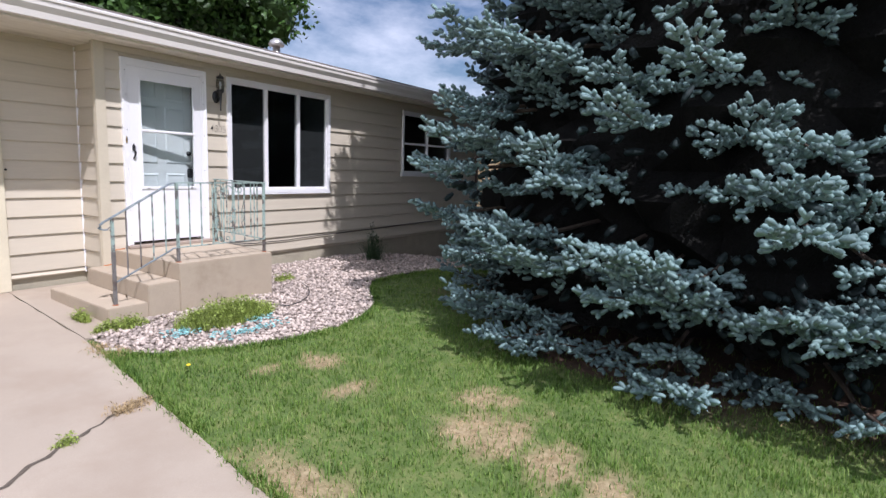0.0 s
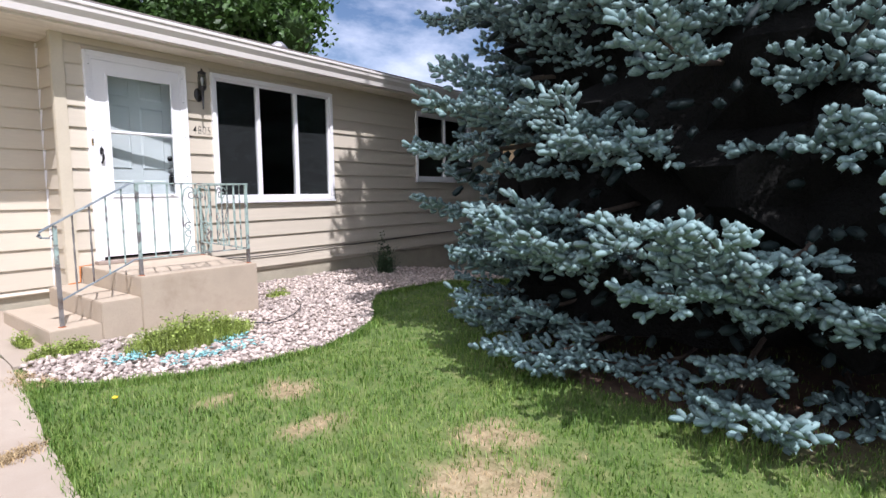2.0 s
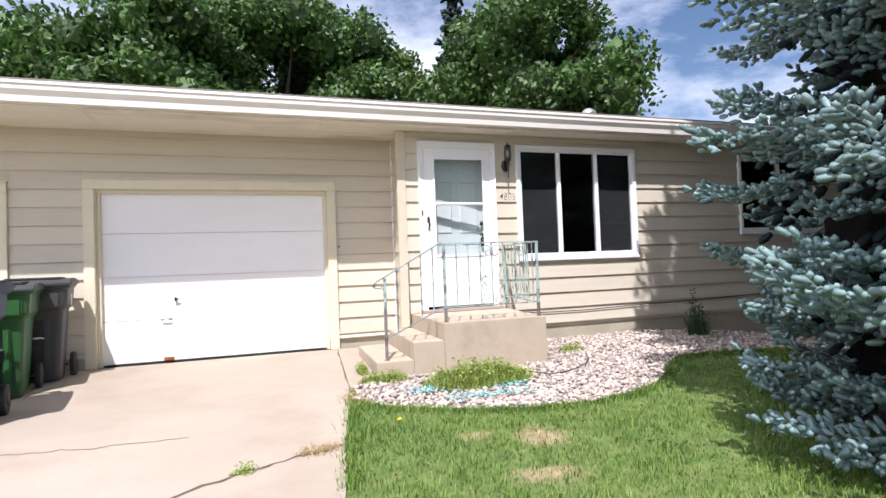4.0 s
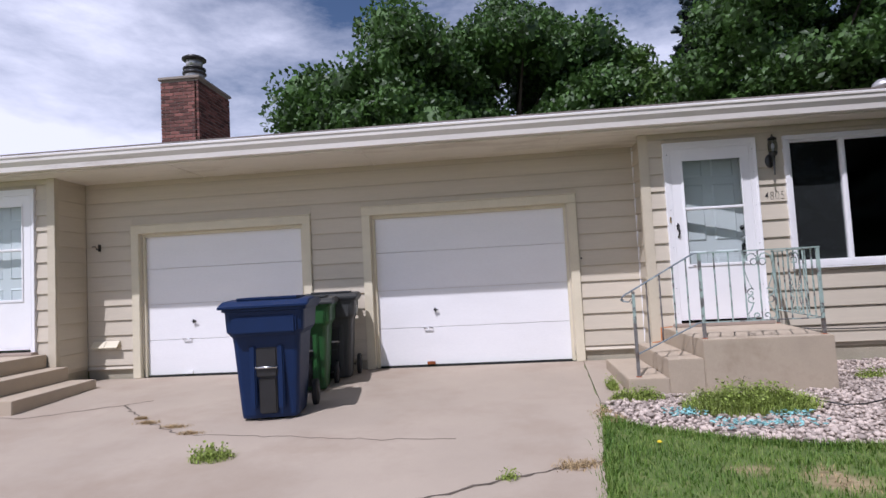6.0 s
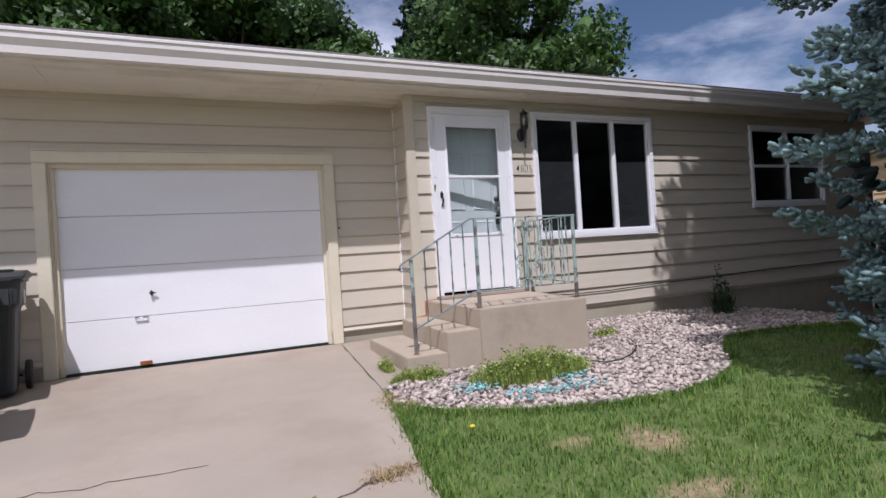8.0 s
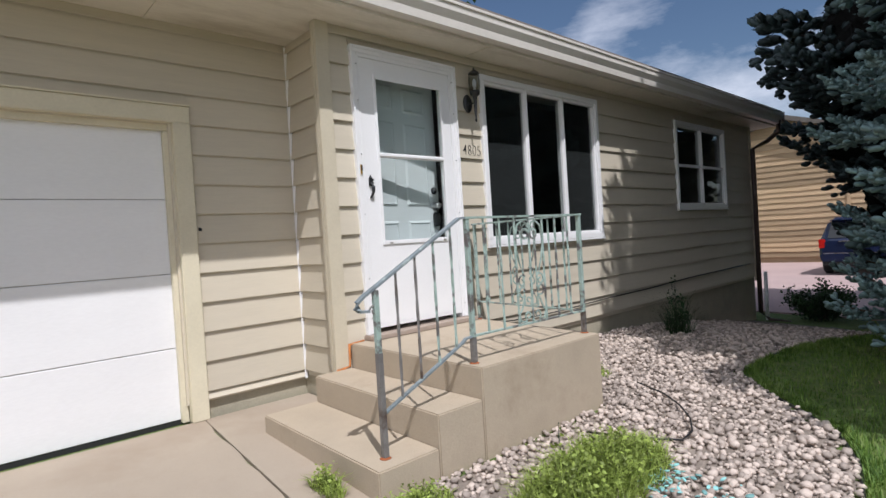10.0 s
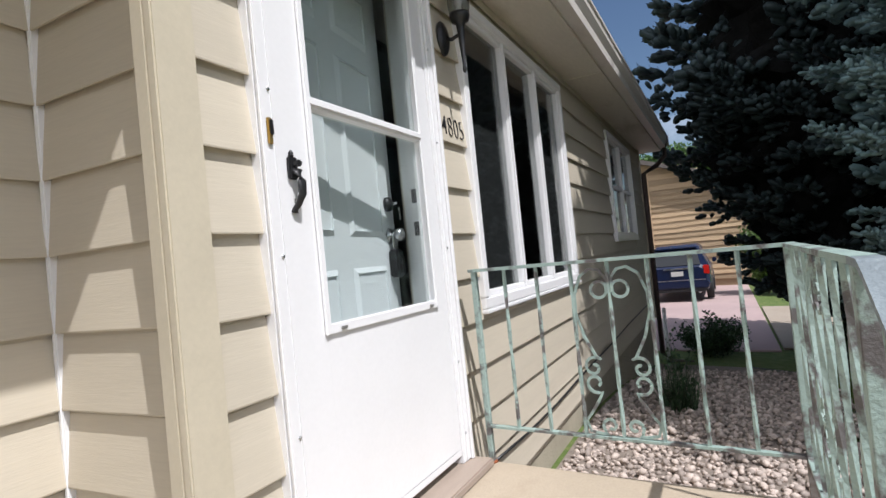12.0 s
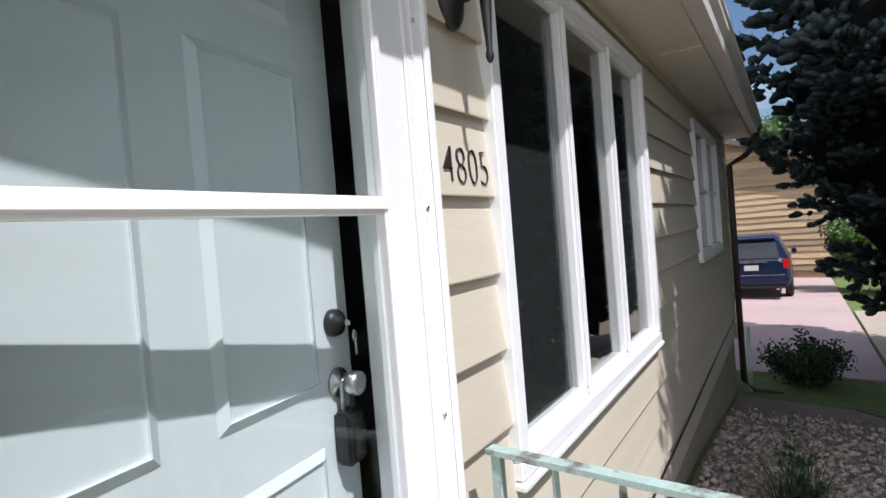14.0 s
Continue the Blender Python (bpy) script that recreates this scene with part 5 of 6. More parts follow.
for k in range(26000):
    x, y = rng.uniform(-1.25, 7.0), rng.uniform(-2.9, -0.05)
    if not inside(x, y, BED) or (x > 4.2 and rng.uniform() < (x - 4.2) / 3.0):
        continue
    size = rng.choice([0.024, 0.031, 0.040, 0.054], p=[0.3, 0.35, 0.25, 0.1]) * rng.uniform(0.85, 1.15)
    z = ground_z(x, y) + 0.008 + size * rng.uniform(0.1, 0.55)
    turn = Euler((rng.uniform(-0.6, 0.6), rng.uniform(-0.6, 0.6), rng.uniform(0, 6.28)))
    shape = rng.integers(6)
    if near < 300 and -1.2 < x < 0.9 and y < -1.9 and rng.uniform() < 0.30:
        ob = new("rock", pebbles[shape])
        ob.parent = rock_bed
        ob.matrix_basis = Matrix.LocRotScale((x, y, z), turn, (size, size, size))
        near += 1
        continue
    kind_ = shapes if x < 0.4 and y < -1.9 else coarse_shapes
    v = kind_[shape][0] @ np.array(turn.to_matrix()).T * size * (1.0 if kind_ is shapes else 1.1) + (x, y, z)
    rocks_v.append(v)
    rocks_f.append(kind_[shape][1] + nv)
    nv += len(v)
for cx, cy, sx, sy, n in ((-0.12, -2.46, 0.26, 0.08, 110), (-0.62, -2.08, 0.15, 0.13, 80), (0.12, -2.22, 0.16, 0.1, 60), (-0.42, -2.38, 0.15, 0.07, 30)):
    for k in range(n):
        x, y = cx + rng.normal(0, sx * 0.6), cy + rng.normal(0, sy * 0.6)
        size = rng.uniform(0.018, 0.042)
        z = ground_z(x, y) + 0.045 + rng.uniform(0, 0.02)
        turn = Euler((rng.uniform(-0.5, 0.5), rng.uniform(-0.5, 0.5), rng.uniform(0, 6.28)))
        v = (shapes[k % 6][0] * [1, 0.7, 0.4]) @ np.array(turn.to_matrix()).T * size + (x, y, z)
        teal_v.append(v)
        teal_f.append(shapes[k % 6][1] + nt_)
        nt_ += len(v)
for nm, V, F, m_, lab in (("loose_rock", rocks_v, rocks_f, ROCK, "rounded grey and pink river rocks"), ("painted_rock", teal_v, teal_f, TEAL_ROCK, "teal painted rocks")):
    ob = tagged(cloud_mesh(nm, np.concatenate(V), np.concatenate(F), m_, rock_bed, lab), kind="stuff")
    ob.data.shade_smooth()
edging = tagged(tube("lawn_edging", [(x, y, ground_z(x, y) + 0.012) for x, y in BED[1:15]], 0.009, BLACK, sides=6), "black plastic edging between the rocks and lawn", "edging", kind="structure")
hose_pts = [(0.40, -1.62), (0.50, -1.87), (0.63, -2.08), (0.80, -2.06), (1.0, -1.96), (1.2, -1.80), (1.36, -1.62), (1.5, -1.35)]
tagged(tube("garden_cable", [(x, y, ground_z(x, y) + 0.062) for x, y in hose_pts], 0.006, BLACK, sides=6), "thin black cable lying on the rocks", "cable")
tagged(tube("wall_cable", [(1.3, -0.03, 0.37), (1.8, -0.03, 0.345), (2.4, -0.03, 0.34), (3.3, -0.03, 0.365), (4.3, -0.03, 0.372), (5.5, -0.03, 0.40), (7.9, -0.03, 0.42)], 0.007, BLACK, sides=6), "black cable sagging along the wall foot", "cable")


# ---- lawn ----
def wear(x, y):
    return max(bare(x, y), 0.96 * under_boughs(x, y))


def blades(places, heights, width, rng, bend=0.6):
    """Curved grass blades, three triangles each."""
    P, h = np.asarray(places), np.asarray(heights)[:, None]
    n = len(P)
    a = rng.uniform(0, 6.283, n)
    lean = np.stack([np.cos(a), np.sin(a), np.zeros(n)], 1) * rng.uniform(0.1, bend, (n, 1))
    side = np.stack([-np.sin(a), np.cos(a), np.zeros(n)], 1) * width * rng.uniform(0.7, 1.3, (n, 1))
    up = np.array([[0, 0, 1.0]])
    b0, b1 = P - side, P + side
    m = P + up * h * 0.6 + lean * h * 0.35
    t = P + up * h * (1 - 0.25 * np.linalg.norm(lean, axis=1, keepdims=True)) + lean * h
    V = np.stack([b0, b1, m - side * 0.7, m + side * 0.7, t], 1).reshape(-1, 3)
    q = np.arange(n)[:, None] * 5
    return V, np.concatenate([q + [0, 1, 3], q + [0, 3, 2], q + [2, 3, 4]])


places, tall, dry, dry_h = [], [], [], []
for k in range(190000):
    x, y = rng.uniform(-2.4, 6.5), rng.uniform(-8.2, -1.7)
    far = math.hypot(x + 1.6, y + 5.6)
    if rng.uniform() > (1.0 if far < 3.5 else 0.55) or inside(x, y, BED):
        continue
    edge = drive_edge(y) + 0.05 * noise.noise((0.0, y * 3.1, 2.0))
    if x < edge - 0.03 * rng.uniform():
        continue
    w = wear(x, y)
    u = rng.uniform()
    if u < w * 0.93:
        if u < w * 0.42 and under_boughs(x, y) < 0.4:
            dry.append((x, y, ground_z(x, y)))
            dry_h.append(rng.uniform(0.008, 0.03))
        continue
    tuft = 0.5 + 0.5 * noise.noise((x * 2.2, y * 2.2, 8.0)) + 0.4 * noise.noise((x * 7.0, y * 7.0, 3.0))
    places.append((x, y, ground_z(x, y) - 0.004))
    tall.append(0.020 + 0.075 * max(0.0, tuft) ** 1.6 * rng.uniform(0.5, 1.2))
# longer grass left uncut along the driveway and the edging
for k in range(5200):
    y = rng.uniform(-8.0, -2.0)
    x = drive_edge(y) + rng.normal(0.035, 0.035)
    if noise.noise((x * 3.0, y * 3.0, 5.0)) > -0.15 and not inside(x, y, BED):
        places.append((x, y, ground_z(x, y) - 0.002))
        tall.append(rng.uniform(0.03, 0.085))
for (xa, ya), (xb, yb) in zip(BED[1:12], BED[2:13]):
    run = math.hypot(xb - xa, yb - ya)
    for k in range(int(900 * run)):
        f, off = rng.uniform(), abs(rng.normal(0.0, 0.05)) + 0.012
        x, y = xa + (xb - xa) * f + off * (yb - ya) / run, ya + (yb - ya) * f - off * (xb - xa) / run
        if not inside(x, y, BED) and noise.noise((x * 4.0, y * 4.0, 7.0)) > -0.2:
            places.append((x, y, ground_z(x, y) - 0.002))
            tall.append(rng.uniform(0.03, 0.08))
V, F = blades(places, tall, 0.0030, rng, 0.9)
tagged(cloud_mesh("lawn_grass", V, F, BLADE), "short green lawn grass with bare patches", "grass", kind="stuff")
V, F = blades(dry, dry_h, 0.0022, rng, 2.0)
tagged(cloud_mesh("dry_grass", V, F, STRAW), "dry straw-coloured grass in worn patches", "dry grass", kind="stuff")
def weed(name, label, cx, cy, rx, ry, height, count, leaf, material, seed, base=0.0):
    """A low sprawling weed: thin stems from the ground with many small leaves."""
    r = np.random.default_rng(seed)
    plant = holder(name, (cx, cy, ground_z(cx, cy) + base), label=label, category="weed")
    lines = []
    P = []
    for k in range(max(8, count // 40)):
        a, q = r.uniform(0, 6.283), math.sqrt(r.uniform(0, 1))
        ex, ey = math.cos(a) * rx * q, math.sin(a) * ry * q
        top = height * (1.15 - 0.75 * q * q) * r.uniform(0.7, 1.15)
        line = np.array([[ex * 0.3, ey * 0.3, 0.0], [ex * 0.75, ey * 0.75, top * 0.7], [ex, ey, top]])
        lines.append(line)
        for j in range(40):
            f = r.uniform(0.15, 1.0)
            p = line[0] * (1 - f) ** 2 + 2 * f * (1 - f) * line[1] + f * f * line[2]
            P.append(p + r.normal(0, 0.022, 3) + [0, 0, 0.01])
    V, F = rods(lines, [0.003] * len(lines), 3)
    tagged(cloud_mesh("stem", V, F, material, plant), kind="stuff")
    P = np.array(P)
    P[:, 2] = np.maximum(P[:, 2], 0.01)
    V, F = leaves_at(P[::2], leaf * 0.8, r, 0.5)
    tagged(cloud_mesh("leaf", V, F, material, plant), kind="stuff")
    n = count // 2
    a, q = r.uniform(0, 6.283, n), np.sqrt(r.uniform(0, 1, n))
    spots = np.stack([np.cos(a) * rx * q * 1.1, np.sin(a) * ry * q * 1.1, np.zeros(n)], 1)
    V, F = blades(spots, height * (1.2 - 0.7 * q * q) * r.uniform(0.5, 1.15, n), 0.0032, r, 1.3)
    tagged(cloud_mesh("blade", V, F, material, plant), kind="stuff")
    return plant


weed("weed_clump", "bright green weeds growing through the rocks", -0.06, -1.98, 0.50, 0.22, 0.20, 4600, 0.032, WEED, 31, 0.02)
weed("weed_clump", "green weeds at the foot of the steps", -0.86, -1.52, 0.24, 0.09, 0.09, 1200, 0.028, WEED, 32, 0.02)
weed("weed_clump", "small green weeds beside the lower step", -0.98, -1.05, 0.05, 0.13, 0.10, 500, 0.026, WEED, 33, 0.02)
weed("weed_clump", "small green weeds among the rocks", 1.55, -0.95, 0.16, 0.10, 0.06, 500, 0.024, WEED, 34, 0.03)
weed("weed_clump", "grassy weed tuft in the driveway crack", -4.25, -2.85, 0.16, 0.12, 0.07, 700, 0.035, WEED, 35, 0.02)
weed("weed_clump", "tiny green weed in the driveway crack", -2.1, -3.35, 0.07, 0.035, 0.03, 160, 0.02, WEED, 36, 0.02)
for k, (x, y, rx, ry) in enumerate(((-4.8, -2.2, 0.08, 0.03), (-5.06, -1.98, 0.09, 0.03), (-5.42, -1.82, 0.08, 0.03), (-5.6, -1.65, 0.04, 0.02), (-1.60, -3.14, 0.11, 0.05), (-1.68, -3.19, 0.09, 0.04), (-1.22, -1.95, 0.09, 0.14), (-1.2, -2.12, 0.10, 0.09))):
    pts = np.stack([x + rng.normal(0, rx * 0.6, 260), y + rng.normal(0, ry * 0.7, 260)], 1)
    pts = np.array([(a, b, ground_z(a, b) + 0.02) for a, b in pts])
    V, F = blades(pts, rng.uniform(0.012, 0.035, len(pts)), 0.0025, rng, 2.2)
    tagged(cloud_mesh("dead_weed", V, F, STRAW), "dry brown weed in the driveway crack", "dead weed", kind="stuff")
bloom = holder("dandelion", (-1.05, -2.88, ground_z(-1.05, -2.88)), label="small yellow dandelion bloom in the lawn", category="flower")
tube("stem", [(0, 0, 0), (0.004, 0, 0.035), (0.006, 0.002, 0.062)], 0.0025, WEED, bloom, sides=5)
lathe("flower_head", [(0.004, 0.060), (0.017, 0.066), (0.018, 0.071), (0.008, 0.077)], material("dandelion_yellow", (0.75, 0.55, 0.02), 0.8, 0.1, 60, 200, 0.3), bloom, "yellow petals", sides=12)
weed("tall_weed", "slim green weed against the shaded wall", 3.75, -0.65, 0.13, 0.12, 0.55, 420, 0.05, BUSH, 37)
# long stalk leaning over the big weed clump
tagged(tube("weed_stalk", [(-0.02, -1.75, ground_z(0, -1.75)), (0.0, -1.72, 0.10), (0.03, -1.70, 0.16), (0.09, -1.68, 0.13)], [0.003, 0.003, 0.002, 0.001], BUSH, sides=4), "thin dark weed stalk by the porch", "weed")


# ---- rolling bins ----
def rolling_bin(label, m, body, lid, w, d, h, sticker=False):
    """A two-wheeled cart: tapered body with a flared collar, pocketed front, hinged lid, handle and wheels; front is -y."""
    b = holder("rolling_bin", label=label, category="trash bin", group="rolling bins by the garage")
    bm = bmesh.new()
    levels = [(0.02, 0.70, 0.68), (0.05, 0.72, 0.71), (0.64 * h, 0.84, 0.87), (0.69 * h, 0.86, 0.89), (0.74 * h, 0.97, 1.0), (0.90 * h, 1.0, 1.03), (0.905 * h, 1.06, 1.09), (0.925 * h, 1.06, 1.09)]
    rings = []
    for z, fx, fy in levels:
        hx, hy, r = w / 2 * fx, d / 2 * fy, 0.05
        ring = []
        for sx, sy, a0 in ((1, -1, -90), (1, 1, 0), (-1, 1, 90), (-1, -1, 180)):
            for a in (0, 30, 60, 90):
                t = radians(a0 + a)
                ring.append(bm.verts.new((sx * (hx - r) + r * math.cos(t), sy * (hy - r) + r * math.sin(t), z)))
        rings.append(ring)
    k = len(rings[0])
    for r0, r1 in zip(rings, rings[1:]):
        for j in range(k):
            bm.faces.new((r0[j], r0[(j + 1) % k], r1[(j + 1) % k], r1[j]))
    bm.faces.new(rings[0][::-1])
    bm.faces.new(rings[-1])
    bod = part("body", bm, body, b, smooth=False)
    fy = -d / 2
    boxes("collar", [(-w * 0.40, w * 0.40, fy * 1.06 - 0.02, fy * 0.9, 0.715 * h, 0.86 * h)], body, bod, bevel=0.018)
    # front pocket, coloured black for its shaded hollow, with a catch bar
    bm = bmesh.new()
    add_box(bm, -0.095, 0.095, fy * 0.87 - 0.012, fy * 0.87 + 0.03, 0.36 * h, 0.60 * h)
    add_box(bm, -0.08, 0.08, fy * 0.80 - 0.012, fy * 0.80 + 0.03, 0.06 * h, 0.355 * h)
    bmesh.ops.bevel(bm, geom=list(bm.edges), offset=0.012, segments=2, affect="EDGES")
    part("front_pocket", bm, BLACK, bod)
    for s in (-1, 1):
        boxes("pocket_rib", [(s * 0.125 - 0.028, s * 0.125 + 0.028, fy * 0.86 - 0.022, fy * 0.80, 0.10 * h, 0.62 * h)], body, bod, bevel=0.012)
    tube("catch_bar", [(-0.10, fy * 0.88 - 0.02, 0.44 * h), (0.10, fy * 0.88 - 0.02, 0.44 * h)], 0.011, CHROME, b, "bare metal catch bar")
    # lid
    bm = bmesh.new()
    prism(bm, [(-d * 0.60, 0.925 * h + 0.002), (d * 0.56, 0.925 * h + 0.002), (d * 0.58, 0.95 * h), (d * 0.46, 0.985 * h), (0.05, h), (-d * 0.42, 0.985 * h), (-d * 0.56, 0.955 * h), (-d * 0.60, 0.945 * h)], "x", -w * 0.56, w * 0.56)
    bmesh.ops.bevel(bm, geom=[e for e in bm.edges], offset=0.012, segments=2, affect="EDGES")
    ld = part("lid", bm, lid, b)
    boxes("lid_rib", [(-w * 0.40, w * 0.40, -d * 0.36, d * 0.34, 0.985 * h, 1.012 * h)], lid, ld, bevel=0.014)
    for s in (-1, 1):
        boxes("hinge", [(s * w * 0.36 - 0.035, s * w * 0.36 + 0.035, d * 0.54, d * 0.66, 0.92 * h, 0.98 * h)], lid, ld, bevel=0.01)
    tube("handle", [(-w * 0.36, d * 0.55, 0.94 * h), (-w * 0.36, d * 0.66, 0.95 * h), (w * 0.36, d * 0.66, 0.95 * h), (w * 0.36, d * 0.55, 0.94 * h)], 0.016, body, b)
    tube("axle", [(-w * 0.5, d * 0.42, 0.13), (w * 0.5, d * 0.42, 0.13)], 0.012, CHROME, b)
    for s in (-1, 1):
        wheel = lathe("wheel", [(0.10, -0.026), (0.126, -0.022), (0.13, -0.012), (0.13, 0.012), (0.126, 0.022), (0.10, 0.026)], RUBBER, b, at=(s * (w * 0.40 + 0.045), d * 0.42, 0.13), turn=Euler((0, radians(90), 0)).to_matrix().to_4x4(), sides=28)
        lathe("hub", [(0.05, -0.03), (0.05, 0.03)], BLACK, wheel, at=(s * (w * 0.40 + 0.045), d * 0.42, 0.13), turn=Euler((0, radians(90), 0)).to_matrix().to_4x4(), sides=16)
    if sticker:
        boxes("sticker", [(w * 0.5 * 0.975 + 0.001, w * 0.5 * 0.985 + 0.006, -0.06, 0.05, 0.73 * h, 0.84 * h)], PAPER, b, "faded paper sticker")
    b.matrix_basis = m
    return b


rolling_bin("large dark blue plastic rolling recycling bin", pose(-4.26, -1.60, ground_z(-4.26, -1.60) + 0.018, 0, 0, 9), BIN_BLUE, BIN_BLUE, 0.72, 0.70, 1.11)
rolling_bin("green plastic rolling yard waste bin with dark lid", pose(-4.30, -0.52, ground_z(-4.3, -0.52) + 0.018, 0, 0, 10), BIN_GREEN, BIN_GREY, 0.62, 0.60, 1.05)
rolling_bin("dark grey plastic rolling bin against the garage", pose(-4.17, 0.09, ground_z(-4.17, 0.09) + 0.018, 0, 0, 8), BIN_GREY, BIN_GREY, 0.62, 0.48, 1.07, True)


# ---- wall lamp, house number, small fittings ----
LX = 1.225
lamp = holder("wall_lantern", (LX, -0.02, 2.345), label="black wall lantern with a clear glass jar", category="wall lamp")
flip = Euler((radians(90), 0, 0)).to_matrix().to_4x4()
plate = lathe("backplate", [(0.064, 0), (0.064, 0.008), (0.055, 0.018), (0.03, 0.028)], BLACK, lamp, turn=Matrix.Diagonal((0.85, 1, 1.25, 1)) @ flip, sides=24)
tube("arm", [(0, -0.01, 0.0), (0, -0.05, -0.015), (0, -0.10, 0.0), (0, -0.10, 0.04)], 0.009, BLACK, lamp)
lathe("torch", [(0.004, -0.18), (0.009, -0.17), (0.010, -0.16), (0.007, -0.15), (0.018, 0.02), (0.022, 0.045), (0.040, 0.055), (0.046, 0.075), (0.046, 0.09)], BLACK, lamp, at=(0, -0.10, 0.0), sides=20)
jar = lathe("glass_jar", [(0.044, 0.09), (0.050, 0.12), (0.052, 0.17), (0.046, 0.22), (0.034, 0.24)], glass_material("lantern_glass", (0.8, 0.82, 0.8), 0.75, 0.08), lamp, "clear ribbed glass", at=(0, -0.10, 0.0), sides=20)
lathe("bulb", [(0.010, 0.09), (0.011, 0.12), (0.018, 0.15), (0.014, 0.18), (0.003, 0.195)], VINYL, lamp, at=(0, -0.10, 0.0), sides=14)
lathe("cap", [(0.05, 0.236), (0.044, 0.252), (0.02, 0.268), (0.008, 0.275), (0.010, 0.288), (0.003, 0.298)], BLACK, lamp, at=(0, -0.10, 0.0), sides=20)

numbers = holder("house_number", (1.128, -0.0225, 1.888), label="black metal house number 4805 on the siding", category="house number")
for k, ch in enumerate("4805"):
    cu = bpy.data.curves.new("digit", "FONT")
    cu.body, cu.size, cu.extrude, cu.shear, cu.offset = ch, 0.142, 0.004, 0.12, -0.0058
    tmp = new("digit", cu)
    me = bpy.data.meshes.new_from_object(tmp.evaluated_get(bpy.context.evaluated_depsgraph_get()))
    bpy.data.objects.remove(tmp)
    me.materials.clear()
    me.materials.append(BLACK)
    ob = new("digit", me)
    ob.parent = numbers
    ob.matrix_basis = pose(0.060 * k, -0.001, 0.0, 85, 0, 0) @ Matrix.Diagonal((0.78, 1, 1, 1))

# hole in the siding, represented by a small raised black disc
hole = tagged(lathe("wall_bolt", [(0.012, 0), (0.012, 0.004), (0.005, 0.006)], BLACK, at=(-0.945, GAR_Y - 0.018, 1.335), turn=flip, sides=12), "small hole in the siding, set as a dark disc", "bolt")
vent = holder("dryer_vent", (-7.56, GAR_Y - 0.02, 0.44), label="tan twin hood wall vent low on the siding", category="wall vent")
for k in (0, 1):
    bm = bmesh.new()
    prism(bm, [(0, 0), (0, 0.09), (-0.02, 0.09), (-0.09, 0.01), (-0.09, 0.0), (-0.08, 0.0), (-0.018, 0.075)], "x", -0.19 + 0.195 * k, -0.002 + 0.195 * k)
    part("hood", bm, CREAM, vent)
hook = holder("wall_hook", (-7.69, GAR_Y - 0.02, 1.85), label="small dark bracket on the siding", category="hook")
tube("bar", [(-0.07, -0.012, 0.02), (-0.02, -0.02, 0.03), (0.02, -0.04, -0.02), (0.04, -0.04, -0.03)], 0.006, BLACK, hook, sides=6)
boxes("plate", [(0.03, 0.055, -0.03, 0.0, -0.05, 0.05)], BLACK, hook, bevel=0.003)
pipe_vent = holder("roof_vent", (3.95, 2.0, 3.28), label="grey metal roof vent cap", category="roof vent")
lathe("stack", [(0.07, -0.05), (0.07, 0.42)], ALU, pipe_vent, sides=18)
lathe("cap", [(0.13, 0.42), (0.15, 0.45), (0.13, 0.50), (0.06, 0.56)], ALU, pipe_vent, sides=18)


# ---- chimney ----
chimney = holder("chimney", (-8.82, 4.0, 3.2), label="dark red brick chimney with pale bricks and a metal flue", category="chimney")
CW, CD, CH = 0.83, 1.36, 2.42
boxes("mortar_core", [(0.012, CW - 0.012, 0.012, CD - 0.012, 0.0, CH)], MORTAR, chimney)


def brick_mesh(length, depth):
    bm = bmesh.new()
    add_box(bm, 0, length, 0, depth, 0, 0.062)
    bmesh.ops.bevel(bm, geom=list(bm.edges), offset=0.004, segments=1, affect="EDGES")
    me = bpy.data.meshes.new("brick")
    bm.to_mesh(me)
    bm.free()
    me.materials.append(BRICK)
    return me


full, halfb = brick_mesh(0.187, 0.09), brick_mesh(0.088, 0.09)
for row in range(14, 32):
    z = 0.002 + row * 0.0745
    for face in (0, 1):
        length = CW if face == 0 else CD
        x = 0.0
        first = row % 2 == 0
        while x < length - 0.06:
            use, wid = (full, 0.187) if not first or x > 0 else (halfb, 0.088)
            if x + wid > length + 0.01:
                use, wid = halfb, 0.088
            ob = new("brick", use)
            ob.parent = chimney
            ob.matrix_basis = pose(x, 0, z) if face == 0 else pose(CW, x, z, 0, 0, 90)
            x += wid + 0.011
boxes("cap", [(-0.04, CW + 0.04, -0.04, CD + 0.04, CH, CH + 0.06)], MORTAR, chimney, "concrete cap", bevel=0.01)
flue = lathe("flue", [(0.20, 0.0), (0.20, 0.34), (0.18, 0.34)], ALU, chimney, "bright metal flue", at=(0.48, 0.5, CH + 0.06), sides=28)
for z, r in ((0.20, 0.245), (0.30, 0.235), (0.52, 0.25)):
    lathe("flue_ring", [(r - 0.03, z), (r, z + 0.02), (r, z + 0.045), (r - 0.05, z + 0.06)], BLACK, flue, "dark rain cap ring", at=(0.48, 0.5, CH + 0.06), sides=28)
lathe("flue_neck", [(0.17, 0.34), (0.17, 0.56)], ALU, flue, at=(0.48, 0.5, CH + 0.06), sides=24)
lathe("flue_lid", [(0.24, 0.565), (0.20, 0.60), (0.05, 0.63)], BLACK, flue, at=(0.48, 0.5, CH + 0.06), sides=28)


# ---- the neighbour's plot ----
NZ = -0.64
pink = slab("neighbour_driveway", lambda y: 9.4, lambda y: 26.0, 5.0, -1.75, 0.5, PINK_DRIVE, top=0.03)
tagged(pink, "pinkish concrete driveway of the neighbour", "driveway", kind="structure")
